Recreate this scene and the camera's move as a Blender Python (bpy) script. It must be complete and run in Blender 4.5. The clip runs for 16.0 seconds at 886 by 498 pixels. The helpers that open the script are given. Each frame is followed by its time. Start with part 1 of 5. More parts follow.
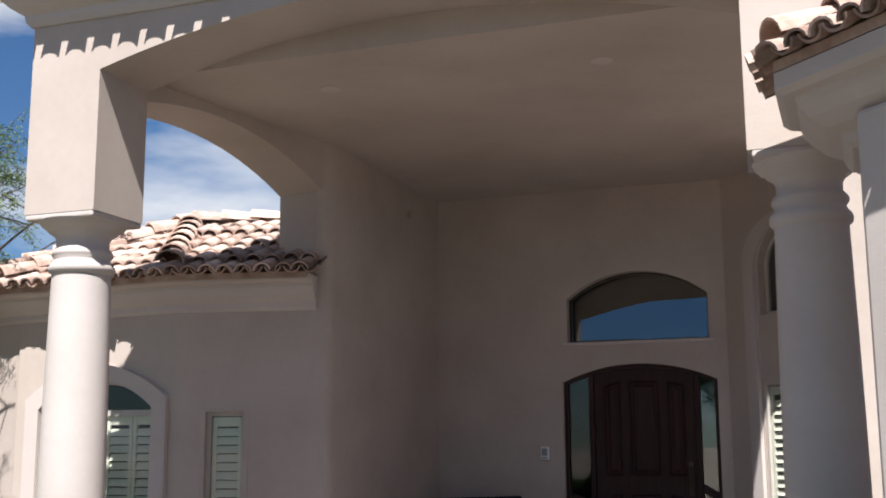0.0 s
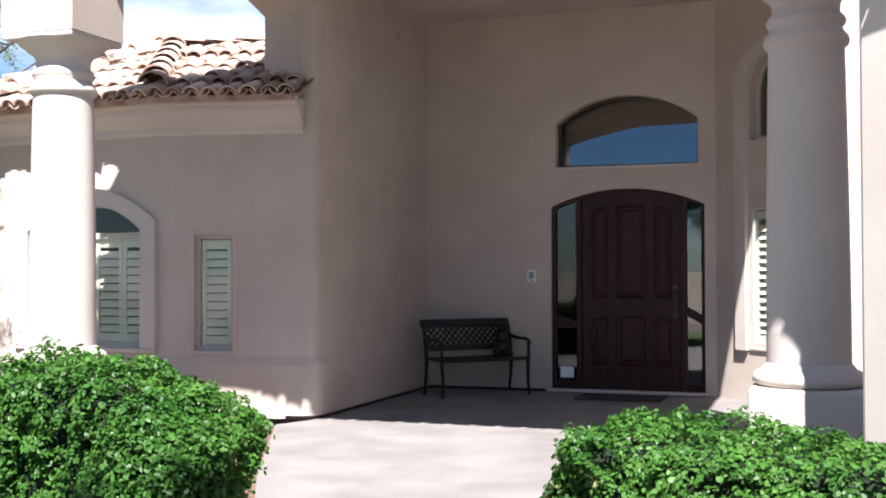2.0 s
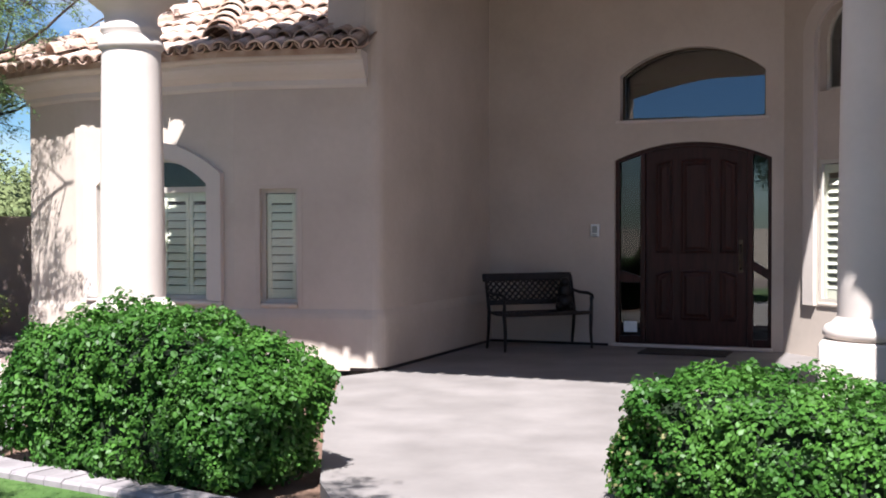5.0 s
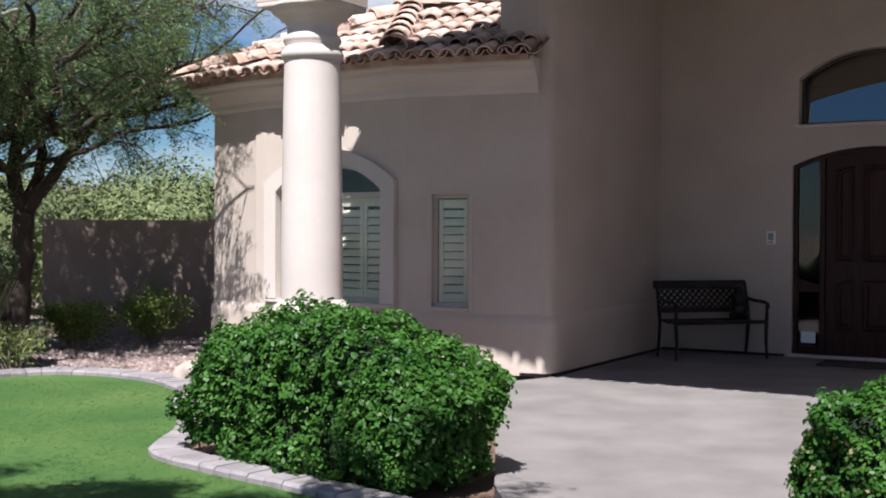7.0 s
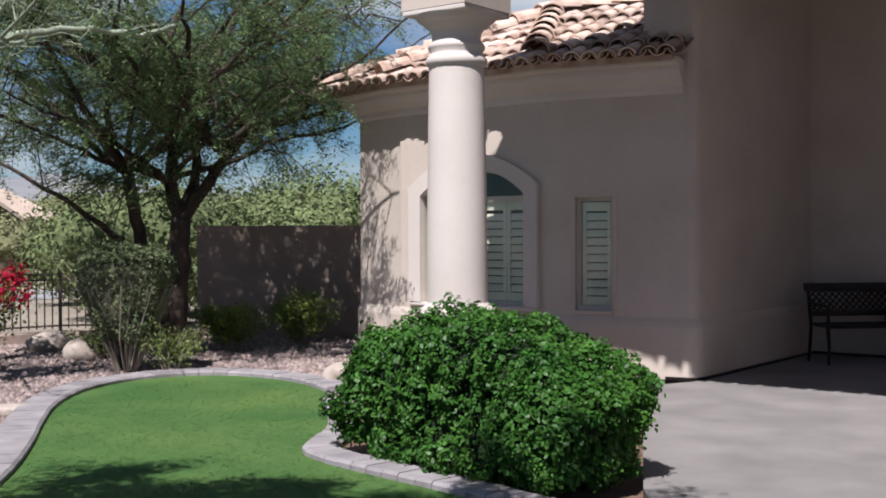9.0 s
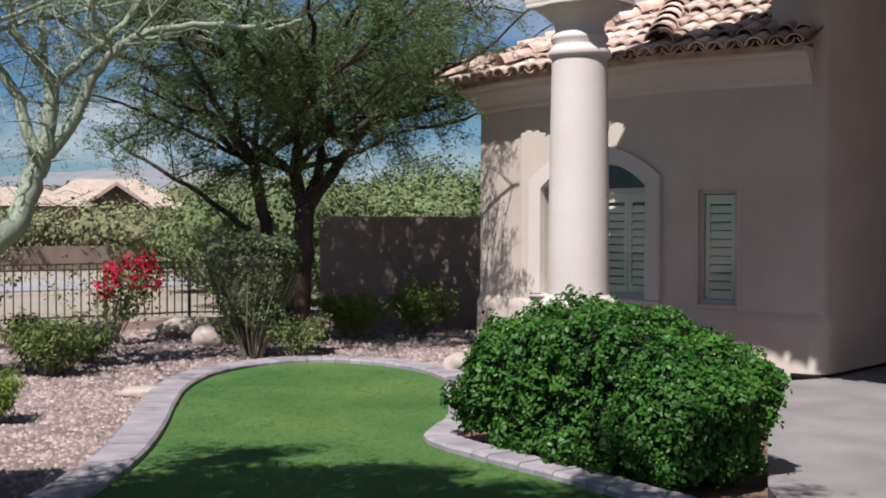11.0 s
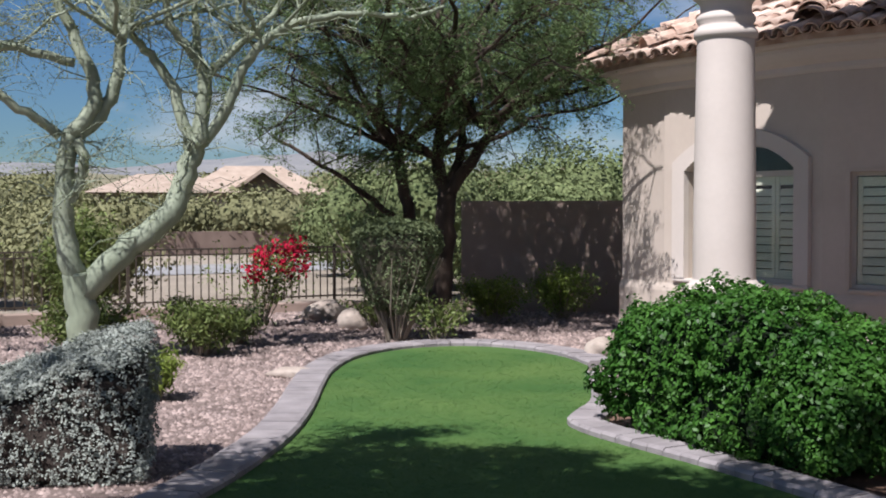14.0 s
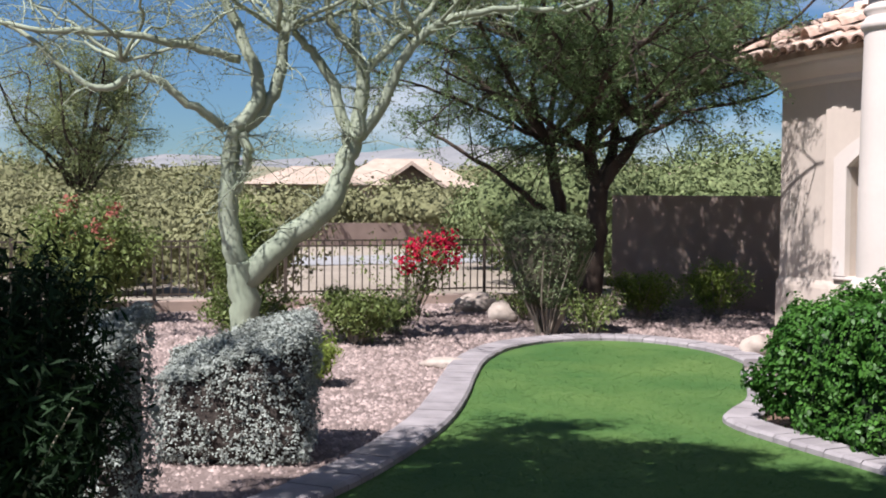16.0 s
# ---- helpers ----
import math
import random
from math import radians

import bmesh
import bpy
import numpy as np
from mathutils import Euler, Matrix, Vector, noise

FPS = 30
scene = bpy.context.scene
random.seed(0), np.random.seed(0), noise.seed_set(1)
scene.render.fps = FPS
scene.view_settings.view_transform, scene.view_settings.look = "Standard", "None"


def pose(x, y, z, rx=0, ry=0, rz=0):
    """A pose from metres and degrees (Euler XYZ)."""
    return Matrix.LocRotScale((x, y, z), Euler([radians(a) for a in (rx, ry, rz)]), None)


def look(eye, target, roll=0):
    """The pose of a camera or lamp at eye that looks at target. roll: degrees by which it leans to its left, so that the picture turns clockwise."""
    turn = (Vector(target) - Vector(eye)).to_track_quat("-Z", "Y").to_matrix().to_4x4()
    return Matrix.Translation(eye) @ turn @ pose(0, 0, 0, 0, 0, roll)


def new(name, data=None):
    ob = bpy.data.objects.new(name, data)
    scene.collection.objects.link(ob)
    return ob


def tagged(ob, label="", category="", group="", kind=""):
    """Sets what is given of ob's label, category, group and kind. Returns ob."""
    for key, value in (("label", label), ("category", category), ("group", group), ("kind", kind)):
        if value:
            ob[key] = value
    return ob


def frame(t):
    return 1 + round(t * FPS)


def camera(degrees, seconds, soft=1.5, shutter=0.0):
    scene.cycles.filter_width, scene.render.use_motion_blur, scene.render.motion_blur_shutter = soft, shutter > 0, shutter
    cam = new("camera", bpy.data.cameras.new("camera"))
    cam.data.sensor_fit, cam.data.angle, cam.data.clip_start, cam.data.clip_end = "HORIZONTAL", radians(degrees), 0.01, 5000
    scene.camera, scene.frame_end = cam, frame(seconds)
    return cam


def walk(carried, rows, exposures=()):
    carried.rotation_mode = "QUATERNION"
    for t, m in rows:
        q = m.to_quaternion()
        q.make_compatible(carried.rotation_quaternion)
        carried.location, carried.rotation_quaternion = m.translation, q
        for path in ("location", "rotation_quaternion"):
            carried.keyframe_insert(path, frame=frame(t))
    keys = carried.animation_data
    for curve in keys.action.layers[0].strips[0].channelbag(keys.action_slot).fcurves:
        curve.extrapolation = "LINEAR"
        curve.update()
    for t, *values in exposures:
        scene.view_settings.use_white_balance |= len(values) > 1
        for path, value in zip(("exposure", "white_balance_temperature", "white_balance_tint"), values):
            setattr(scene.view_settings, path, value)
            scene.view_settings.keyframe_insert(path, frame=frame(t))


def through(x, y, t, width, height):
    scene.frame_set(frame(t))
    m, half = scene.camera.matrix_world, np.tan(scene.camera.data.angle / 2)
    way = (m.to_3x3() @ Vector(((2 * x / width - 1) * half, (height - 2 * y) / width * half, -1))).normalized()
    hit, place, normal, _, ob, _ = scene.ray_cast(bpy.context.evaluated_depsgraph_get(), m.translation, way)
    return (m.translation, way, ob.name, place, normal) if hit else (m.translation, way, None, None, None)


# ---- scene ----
cam = camera(42.61, 16.0, 1.9)
# seconds, x, y, z, yaw, pitch, roll
# seconds, stops, kelvin, tint
EXPOSURES = [(0.0, 1.08, 6300, 11), (1.5, 1.75, 6300, 11), (3.2, 1.95, 6300, 11), (5.5, 1.52, 6250, 12), (7.0, 1.07, 6200, 12), (9.0, 0.74, 6200, 12), (12.5, 0.70, 6250, 12), (14.5, 0.74, 6250, 13), (16.0, 1.06, 6300, 14)]
PATH = [
    (0.0, 0.000, 0.000, 1.460, 0.00, 9.82, 0.34),
    (0.5, 0.008, 0.024, 1.460, -0.19, 7.32, 0.28),
    (1.0, 0.009, 0.038, 1.455, -0.40, 5.54, 0.12),
    (1.5, 0.012, 0.043, 1.452, -0.50, 3.23, 0.15),
    (2.0, 0.015, 0.048, 1.449, -0.54, 1.04, 0.18),
    (2.5, 0.017, 0.053, 1.446, -0.65, -0.55, 0.21),
    (3.0, 0.012, 0.057, 1.442, -0.79, -1.28, 0.13),
    (5.5, -0.046, 0.041, 1.424, 4.38, -1.10, 0.13),
    (6.0, -0.069, 0.030, 1.423, 6.68, -1.02, 0.13),
    (6.5, -0.082, 0.028, 1.428, 8.80, -1.02, 0.11),
    (7.0, -0.094, 0.011, 1.429, 10.67, -0.91, -0.22),
    (7.5, -0.104, -0.007, 1.429, 12.32, -0.81, -0.16),
    (8.0, -0.111, -0.029, 1.429, 14.05, -0.69, 0.10),
    (8.5, -0.117, -0.050, 1.430, 15.86, -0.67, 0.18),
    (9.0, -0.120, -0.068, 1.433, 17.67, -0.75, 0.25),
    (11.5, -0.140, -0.144, 1.434, 24.41, -1.34, -0.36),
    (12.0, -0.145, -0.155, 1.433, 25.07, -1.53, -0.46),
    (12.5, -0.148, -0.171, 1.437, 26.11, -1.77, -0.20),
    (13.0, -0.147, -0.185, 1.437, 27.47, -1.83, -0.16),
    (13.5, -0.143, -0.191, 1.435, 28.93, -1.86, 0.05),
    (14.0, -0.137, -0.204, 1.436, 30.53, -1.97, 0.10),
    (14.5, -0.138, -0.218, 1.435, 32.15, -2.09, -0.06),
    (15.0, -0.144, -0.245, 1.436, 33.80, -2.26, -0.35),
    (15.5, -0.148, -0.276, 1.439, 35.66, -2.31, -0.46),
    (16.0, -0.149, -0.311, 1.439, 37.88, -2.33, -0.40),
]
walk(cam, [(t, pose(x, y, z, 90 + pitch, roll, yaw)) for t, x, y, z, yaw, pitch, roll in PATH], EXPOSURES)

# ---- daylight ----
SHADOW = Vector((0.038, 0.689, -1.0))          # the way the sunlight goes
world = bpy.data.worlds.new("sky")
scene.world = world
world.use_nodes = True
wn, wl = world.node_tree.nodes, world.node_tree.links
sky = wn.new("ShaderNodeTexSky")
sky.sky_type, sky.sun_disc = "NISHITA", False
sky.sun_elevation = math.atan2(1.0, math.hypot(SHADOW.x, SHADOW.y))
sky.sun_rotation = math.atan2(-SHADOW.x, -SHADOW.y)
sky.air_density, sky.dust_density, sky.ozone_density = 1.1, 0.1, 2.0
# thin white clouds mixed over the blue
wtc = wn.new("ShaderNodeTexCoord")
wmap = wn.new("ShaderNodeMapping")
wmap.inputs["Scale"].default_value = (1.6, 1.6, 5.0)
wnoise = wn.new("ShaderNodeTexNoise")
wnoise.inputs["Scale"].default_value, wnoise.inputs["Detail"].default_value = 2.2, 6.0
wramp = wn.new("ShaderNodeValToRGB")
wramp.color_ramp.elements[0].position, wramp.color_ramp.elements[1].position = 0.50, 0.72
wmix = wn.new("ShaderNodeMixRGB")
wmix.inputs[2].default_value = (14.0, 14.2, 14.4, 1)
wl.new(wtc.outputs["Generated"], wmap.inputs[0])
wl.new(wmap.outputs[0], wnoise.inputs["Vector"])
wl.new(wnoise.outputs["Fac"], wramp.inputs[0])
wl.new(wramp.outputs[0], wmix.inputs[0])
wtint = wn.new("ShaderNodeMixRGB")
wtint.blend_type = "MULTIPLY"
wtint.inputs[0].default_value, wtint.inputs[2].default_value = 1.0, (0.70, 1.0, 1.34, 1)
wl.new(sky.outputs[0], wtint.inputs[1])
wl.new(wtint.outputs[0], wmix.inputs[1])
wl.new(wmix.outputs[0], wn["Background"].inputs[0])
wn["Background"].inputs[1].default_value = 0.030
sun = new("sun", bpy.data.lights.new("sun", "SUN"))
sun.data.energy, sun.data.angle, sun.data.color = 5.0, radians(0.53), (1.0, 0.97, 0.945)
sun.matrix_world = look(-12 * SHADOW, (0, 0, 0))


# ---- materials ----
def material(name, low, high, scale=6.0, rough=0.8, bump=0.0, bump_scale=40.0, metal=0.0, per_object=0.0, fine=0.0, detail=4.0, stretch=(1, 1, 1), spec=0.3):
    m = bpy.data.materials.new(name)
    m.use_nodes = True
    n, l = m.node_tree.nodes, m.node_tree.links
    b = n["Principled BSDF"]
    b.inputs["Roughness"].default_value, b.inputs["Metallic"].default_value = rough, metal
    b.inputs["Specular IOR Level"].default_value = spec
    tc = n.new("ShaderNodeTexCoord")
    mp = n.new("ShaderNodeMapping")
    mp.inputs["Scale"].default_value = stretch
    l.new(tc.outputs["Object"], mp.inputs[0])
    t = n.new("ShaderNodeTexNoise")
    t.inputs["Scale"].default_value, t.inputs["Detail"].default_value = scale, detail
    l.new(mp.outputs[0], t.inputs["Vector"])
    r = n.new("ShaderNodeValToRGB")
    r.color_ramp.elements[0].position, r.color_ramp.elements[1].position = 0.3, 0.7
    r.color_ramp.elements[0].color, r.color_ramp.elements[1].color = (*low, 1), (*high, 1)
    l.new(t.outputs["Fac"], r.inputs[0])
    last = r.outputs[0]
    if fine:
        t2 = n.new("ShaderNodeTexNoise")
        t2.inputs["Scale"].default_value, t2.inputs["Detail"].default_value = scale * 14, 3
        l.new(mp.outputs[0], t2.inputs["Vector"])
        mr = n.new("ShaderNodeMapRange")
        mr.inputs["To Min"].default_value, mr.inputs["To Max"].default_value = 1 - fine, 1 + fine
        l.new(t2.outputs["Fac"], mr.inputs["Value"])
        mx = n.new("ShaderNodeVectorMath")
        mx.operation = "SCALE"
        l.new(last, mx.inputs[0])
        l.new(mr.outputs[0], mx.inputs["Scale"])
        last = mx.outputs[0]
    if per_object:
        oi = n.new("ShaderNodeObjectInfo" if per_object > 0 else "ShaderNodeNewGeometry")
        mr = n.new("ShaderNodeMapRange")
        mr.inputs["To Min"].default_value, mr.inputs["To Max"].default_value = 1 - abs(per_object), 1 + abs(per_object)
        l.new(oi.outputs["Random" if per_object > 0 else "Random Per Island"], mr.inputs["Value"])
        mx = n.new("ShaderNodeVectorMath")
        mx.operation = "SCALE"
        l.new(last, mx.inputs[0])
        l.new(mr.outputs[0], mx.inputs["Scale"])
        last = mx.outputs[0]
    l.new(last, b.inputs["Base Color"])
    if bump:
        t3 = n.new("ShaderNodeTexNoise")
        t3.inputs["Scale"].default_value, t3.inputs["Detail"].default_value = bump_scale, 4
        l.new(mp.outputs[0], t3.inputs["Vector"])
        bp = n.new("ShaderNodeBump")
        bp.inputs["Strength"].default_value, bp.inputs["Distance"].default_value = bump, 0.01
        l.new(t3.outputs["Fac"], bp.inputs["Height"])
        l.new(bp.outputs[0], b.inputs["Normal"])
    return m


def leaf_material(name, low, high, rough=0.45, through=0.25, vary=0.35):
    m = material(name, low, high, 3.0, rough, per_object=-vary, spec=0.22)
    n, l = m.node_tree.nodes, m.node_tree.links
    b, out = n["Principled BSDF"], n["Material Output"]
    tr = n.new("ShaderNodeBsdfTranslucent")
    mx = n.new("ShaderNodeMixShader")
    mx.inputs[0].default_value = through
    col = b.inputs["Base Color"].links[0].from_socket
    l.new(col, tr.inputs[0])
    l.new(b.outputs[0], mx.inputs[1])
    l.new(tr.outputs[0], mx.inputs[2])
    l.new(mx.outputs[0], out.inputs[0])
    return m


STUCCO = material("stucco", (0.415, 0.348, 0.297), (0.485, 0.412, 0.356), 1.1, 0.9, 0.12, 70, fine=0.05)
STUCCO_TRIM = material("trim_stucco", (0.475, 0.415, 0.375), (0.535, 0.472, 0.43), 1.4, 0.88, 0.12, 70, fine=0.04)
WALL_BROWN = material("garden_wall_stucco", (0.30, 0.225, 0.185), (0.375, 0.285, 0.24), 1.3, 0.92, 0.3, 60, fine=0.06)
TILE = material("clay_tile", (0.36, 0.25, 0.20), (0.60, 0.47, 0.39), 5.0, 0.85, 0.3, 45, per_object=0.3, fine=0.12)
TILE_DARK = material("weathered_tile", (0.27, 0.165, 0.125), (0.46, 0.35, 0.285), 6.0, 0.85, 0.3, 45, per_object=0.3, fine=0.15)
CONCRETE = material("porch_concrete", (0.15, 0.135, 0.128), (0.215, 0.195, 0.186), 1.6, 0.8, 0.12, 60, fine=0.06)
CURB = material("curb_concrete", (0.185, 0.165, 0.168), (0.275, 0.248, 0.25), 4.0, 0.85, 0.3, 50, per_object=0.07, fine=0.1)
GRASS_BASE = material("turf", (0.030, 0.084, 0.017), (0.074, 0.128, 0.030), 0.9, 0.9, 0.3, 120, fine=0.12)
GRASS = leaf_material("grass_blade", (0.032, 0.088, 0.018), (0.074, 0.130, 0.030), 0.9, 0.05, 0.06)
GRAVEL_BASE = material("gravel_bed", (0.115, 0.084, 0.074), (0.185, 0.14, 0.126), 3.0, 0.95, 0.8, 60, fine=0.35)
GRAVEL = material("gravel_stone", (0.15, 0.11, 0.098), (0.31, 0.24, 0.218), 8.0, 0.85, per_object=-0.4)
ROCK = material("pale_rock", (0.27, 0.22, 0.185), (0.42, 0.355, 0.305), 5.0, 0.85, 0.5, 30, fine=0.1)
DESERT = material("desert_ground", (0.20, 0.165, 0.13), (0.29, 0.245, 0.195), 0.25, 0.95, 0.4, 6, fine=0.2)
ROAD = material("asphalt_road", (0.22, 0.215, 0.215), (0.27, 0.262, 0.26), 0.8, 0.9, 0.2, 40, fine=0.08)
DOOR_WOOD = material("dark_door_wood", (0.022, 0.008, 0.0065), (0.046, 0.0155, 0.0125), 5.0, 0.36, 0.1, 60, stretch=(5, 5, 0.5), fine=0.15, spec=0.16)
IRON = material("dark_cast_metal", (0.012, 0.009, 0.009), (0.026, 0.019, 0.018), 14.0, 0.45, 0.15, 90, metal=0.4)
FENCE_IRON = material("fence_iron", (0.05, 0.038, 0.03), (0.09, 0.07, 0.055), 9.0, 0.6)
SHUTTER = material("shutter_paint", (0.66, 0.64, 0.54), (0.72, 0.70, 0.60), 4.0, 0.5, per_object=0.03)
FRAME_PAINT = material("window_frame_paint", (0.42, 0.385, 0.34), (0.48, 0.44, 0.39), 4.0, 0.5)
# near-black puts the rooms' dimness into the colour; also dark panes and lenses
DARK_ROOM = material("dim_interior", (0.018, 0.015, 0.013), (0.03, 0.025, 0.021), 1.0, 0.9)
WHITE_PLASTIC = material("white_plastic", (0.72, 0.72, 0.70), (0.78, 0.78, 0.76), 5.0, 0.4)
GREY_PLASTIC = material("grey_plastic", (0.22, 0.23, 0.23), (0.27, 0.28, 0.28), 5.0, 0.3)
MAT_FIBRE = material("mat_fibre", (0.035, 0.027, 0.022), (0.06, 0.048, 0.04), 30.0, 0.95, 0.6, 150)
BRONZE = material("door_hardware", (0.05, 0.035, 0.025), (0.09, 0.065, 0.045), 8.0, 0.35, metal=0.8)
BARK = material("mesquite_bark", (0.035, 0.025, 0.020), (0.085, 0.062, 0.048), 9.0, 0.95, 0.9, 25, stretch=(1, 1, 0.3), fine=0.2)
GREEN_BARK = material("palo_verde_bark", (0.19, 0.22, 0.155), (0.29, 0.32, 0.235), 3.0, 0.75, 0.3, 22, stretch=(1, 1, 0.5), fine=0.08)
TWIG = material("dry_twigs", (0.18, 0.15, 0.115), (0.34, 0.29, 0.23), 9.0, 0.9)
HEDGE_LEAF = leaf_material("hedge_leaf", (0.024, 0.082, 0.012), (0.066, 0.162, 0.026), 0.45, 0.32)
# near-black, so that the hedges' hearts show as deep shade
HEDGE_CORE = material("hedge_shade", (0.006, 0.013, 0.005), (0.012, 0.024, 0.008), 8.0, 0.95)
HEDGE_DRY = leaf_material("bleached_leaf", (0.20, 0.20, 0.08), (0.32, 0.30, 0.15), 0.5, 0.2)
SILVER_LEAF = leaf_material("silver_leaf", (0.21, 0.226, 0.198), (0.32, 0.345, 0.31), 0.8, 0.12, 0.18)
SAGE_LEAF = leaf_material("sage_leaf", (0.085, 0.115, 0.052), (0.17, 0.20, 0.10), 0.65, 0.22)
SHRUB_LEAF = leaf_material("shrub_leaf", (0.08, 0.11, 0.03), (0.17, 0.21, 0.062), 0.55, 0.25)
# yellow-green, brightened to stand in for sun on the garden wall's shrubs
SUNLIT_LIME_LEAF = leaf_material("sunlit_lime_leaf", (0.12, 0.17, 0.03), (0.23, 0.29, 0.06), 0.5, 0.3)
# nearly black: the tree shade over this shrub is put into its leaf colour
SHADED_LEAF = leaf_material("shaded_leaf", (0.005, 0.014, 0.005), (0.013, 0.031, 0.010), 0.8, 0.15)
MESQUITE_LEAF = leaf_material("mesquite_leaf", (0.088, 0.145, 0.054), (0.180, 0.250, 0.105), 0.6, 0.30, 0.25)
PALO_LEAF = leaf_material("palo_verde_leaf", (0.13, 0.16, 0.06), (0.22, 0.25, 0.11), 0.6, 0.3, 0.25)
FAR_LEAF = leaf_material("far_scrub_leaf", (0.135, 0.138, 0.066), (0.21, 0.205, 0.108), 0.9, 0.08, 0.1)
NEAR_SCRUB = leaf_material("scrub_leaf", (0.090, 0.120, 0.048), (0.170, 0.200, 0.088), 0.9, 0.08, 0.12)
PETAL = leaf_material("magenta_petal", (0.36, 0.006, 0.03), (0.52, 0.014, 0.055), 0.6, 0.3)
FAR_STUCCO = material("far_stucco", (0.42, 0.33, 0.26), (0.48, 0.385, 0.31), 0.5, 0.9)
FAR_ROOF = material("far_tile_roof", (0.30, 0.23, 0.18), (0.40, 0.315, 0.255), 1.5, 0.9, fine=0.15)
HILL = material("far_hills", (0.15, 0.155, 0.165), (0.21, 0.205, 0.205), 0.03, 0.95, fine=0.2)
# darker than the far leaves, for the shade inside the clumps
FAR_MASS = material("far_scrub_mass", (0.105, 0.108, 0.05), (0.165, 0.16, 0.082), 1.2, 0.95, 0.6, 9.0, fine=0.35)
SOIL = material("bed_soil", (0.10, 0.062, 0.045), (0.16, 0.098, 0.07), 5.0, 0.95, 0.6, 40)

GLASS = bpy.data.materials.new("window_glass")
GLASS.use_nodes = True
gn, gl = GLASS.node_tree.nodes, GLASS.node_tree.links
g_gloss, g_clear, g_mix, g_face = gn.new("ShaderNodeBsdfGlossy"), gn.new("ShaderNodeBsdfTransparent"), gn.new("ShaderNodeMixShader"), gn.new("ShaderNodeLayerWeight")
g_steep, g_gain = gn.new("ShaderNodeMath"), gn.new("ShaderNodeMath")
g_gloss.inputs["Roughness"].default_value = 0.01
g_clear.inputs[0].default_value = (0.72, 0.74, 0.72, 1)
g_steep.operation, g_gain.operation = "POWER", "MULTIPLY_ADD"
g_steep.inputs[1].default_value = 4.0
g_gain.inputs[1].default_value, g_gain.inputs[2].default_value = 0.8, 0.13
gl.new(g_face.outputs["Facing"], g_steep.inputs[0])
gl.new(g_steep.outputs[0], g_gain.inputs[0])
gl.new(g_gain.outputs[0], g_mix.inputs[0])
gl.new(g_clear.outputs[0], g_mix.inputs[1])
gl.new(g_gloss.outputs[0], g_mix.inputs[2])
gl.new(g_mix.outputs[0], gn["Material Output"].inputs[0])

THIN_GLASS = GLASS.copy()
THIN_GLASS.name = "clear_pane"
for node in THIN_GLASS.node_tree.nodes:
    if node.type == "MATH" and node.operation == "MULTIPLY_ADD":
        node.inputs[2].default_value = 0.035
    if node.type == "BSDF_TRANSPARENT":
        node.inputs[0].default_value = (0.92, 0.94, 0.92, 1)

# ---- building blocks ----
def thing(name, at, label="", category="", group="", kind="", turn=0.0):
    ob = new(name)
    ob.empty_display_size = 0.1
    ob.matrix_world = pose(*at, 0, 0, turn)
    return tagged(ob, label, category, group, kind)


def link_mesh(name, me, mat, parent=None, label="", smooth=False):
    me.materials.append(mat)
    if smooth:
        me.polygons.foreach_set("use_smooth", [len(p.vertices) < 5 for p in me.polygons])
    ob = new(name, me)
    if parent:
        ob.parent = parent
    if label:
        ob["label"] = label
    return ob


def part(name, bm, mat, parent=None, label="", smooth=False, world_space=False):
    """One mesh object from a bmesh; world_space: its points are in the world, not in the parent's frame."""
    if world_space and parent:
        m = parent.matrix_basis.copy()
        up = parent.parent
        while up:
            m = up.matrix_basis @ m
            up = up.parent
        bm.transform(m.inverted())
    bmesh.ops.recalc_face_normals(bm, faces=bm.faces)
    me = bpy.data.meshes.new(name)
    bm.to_mesh(me)
    bm.free()
    return link_mesh(name, me, mat, parent, label, smooth)


def array_mesh(name, verts, faces):
    """A mesh from arrays of points and of faces with one number of corners."""
    verts, faces = np.asarray(verts, dtype=np.float32), np.asarray(faces, dtype=np.int32)
    me = bpy.data.meshes.new(name)
    k = faces.shape[1]
    me.vertices.add(len(verts))
    me.vertices.foreach_set("co", verts.ravel())
    me.loops.add(faces.size)
    me.loops.foreach_set("vertex_index", faces.ravel())
    me.polygons.add(len(faces))
    me.polygons.foreach_set("loop_start", np.arange(0, faces.size, k, dtype=np.int32))
    me.update(calc_edges=True)
    me.validate()
    return me


def box(bm, lo, hi, m=None, bevel=0.0):
    made = bmesh.ops.create_cube(bm, size=1.0)["verts"]
    size, mid = [b - a for a, b in zip(lo, hi)], [(a + b) / 2 for a, b in zip(lo, hi)]
    bmesh.ops.transform(bm, matrix=(m or Matrix()) @ Matrix.Translation(mid) @ Matrix.Diagonal((*size, 1)), verts=made)
    if bevel:
        edges = list({e for v in made for e in v.link_edges})
        bmesh.ops.bevel(bm, geom=edges, offset=bevel, segments=2, affect="EDGES", profile=0.5)


def box_bm(lo, hi, m=None, bevel=0.0):
    bm = bmesh.new()
    box(bm, lo, hi, m, bevel)
    return bm


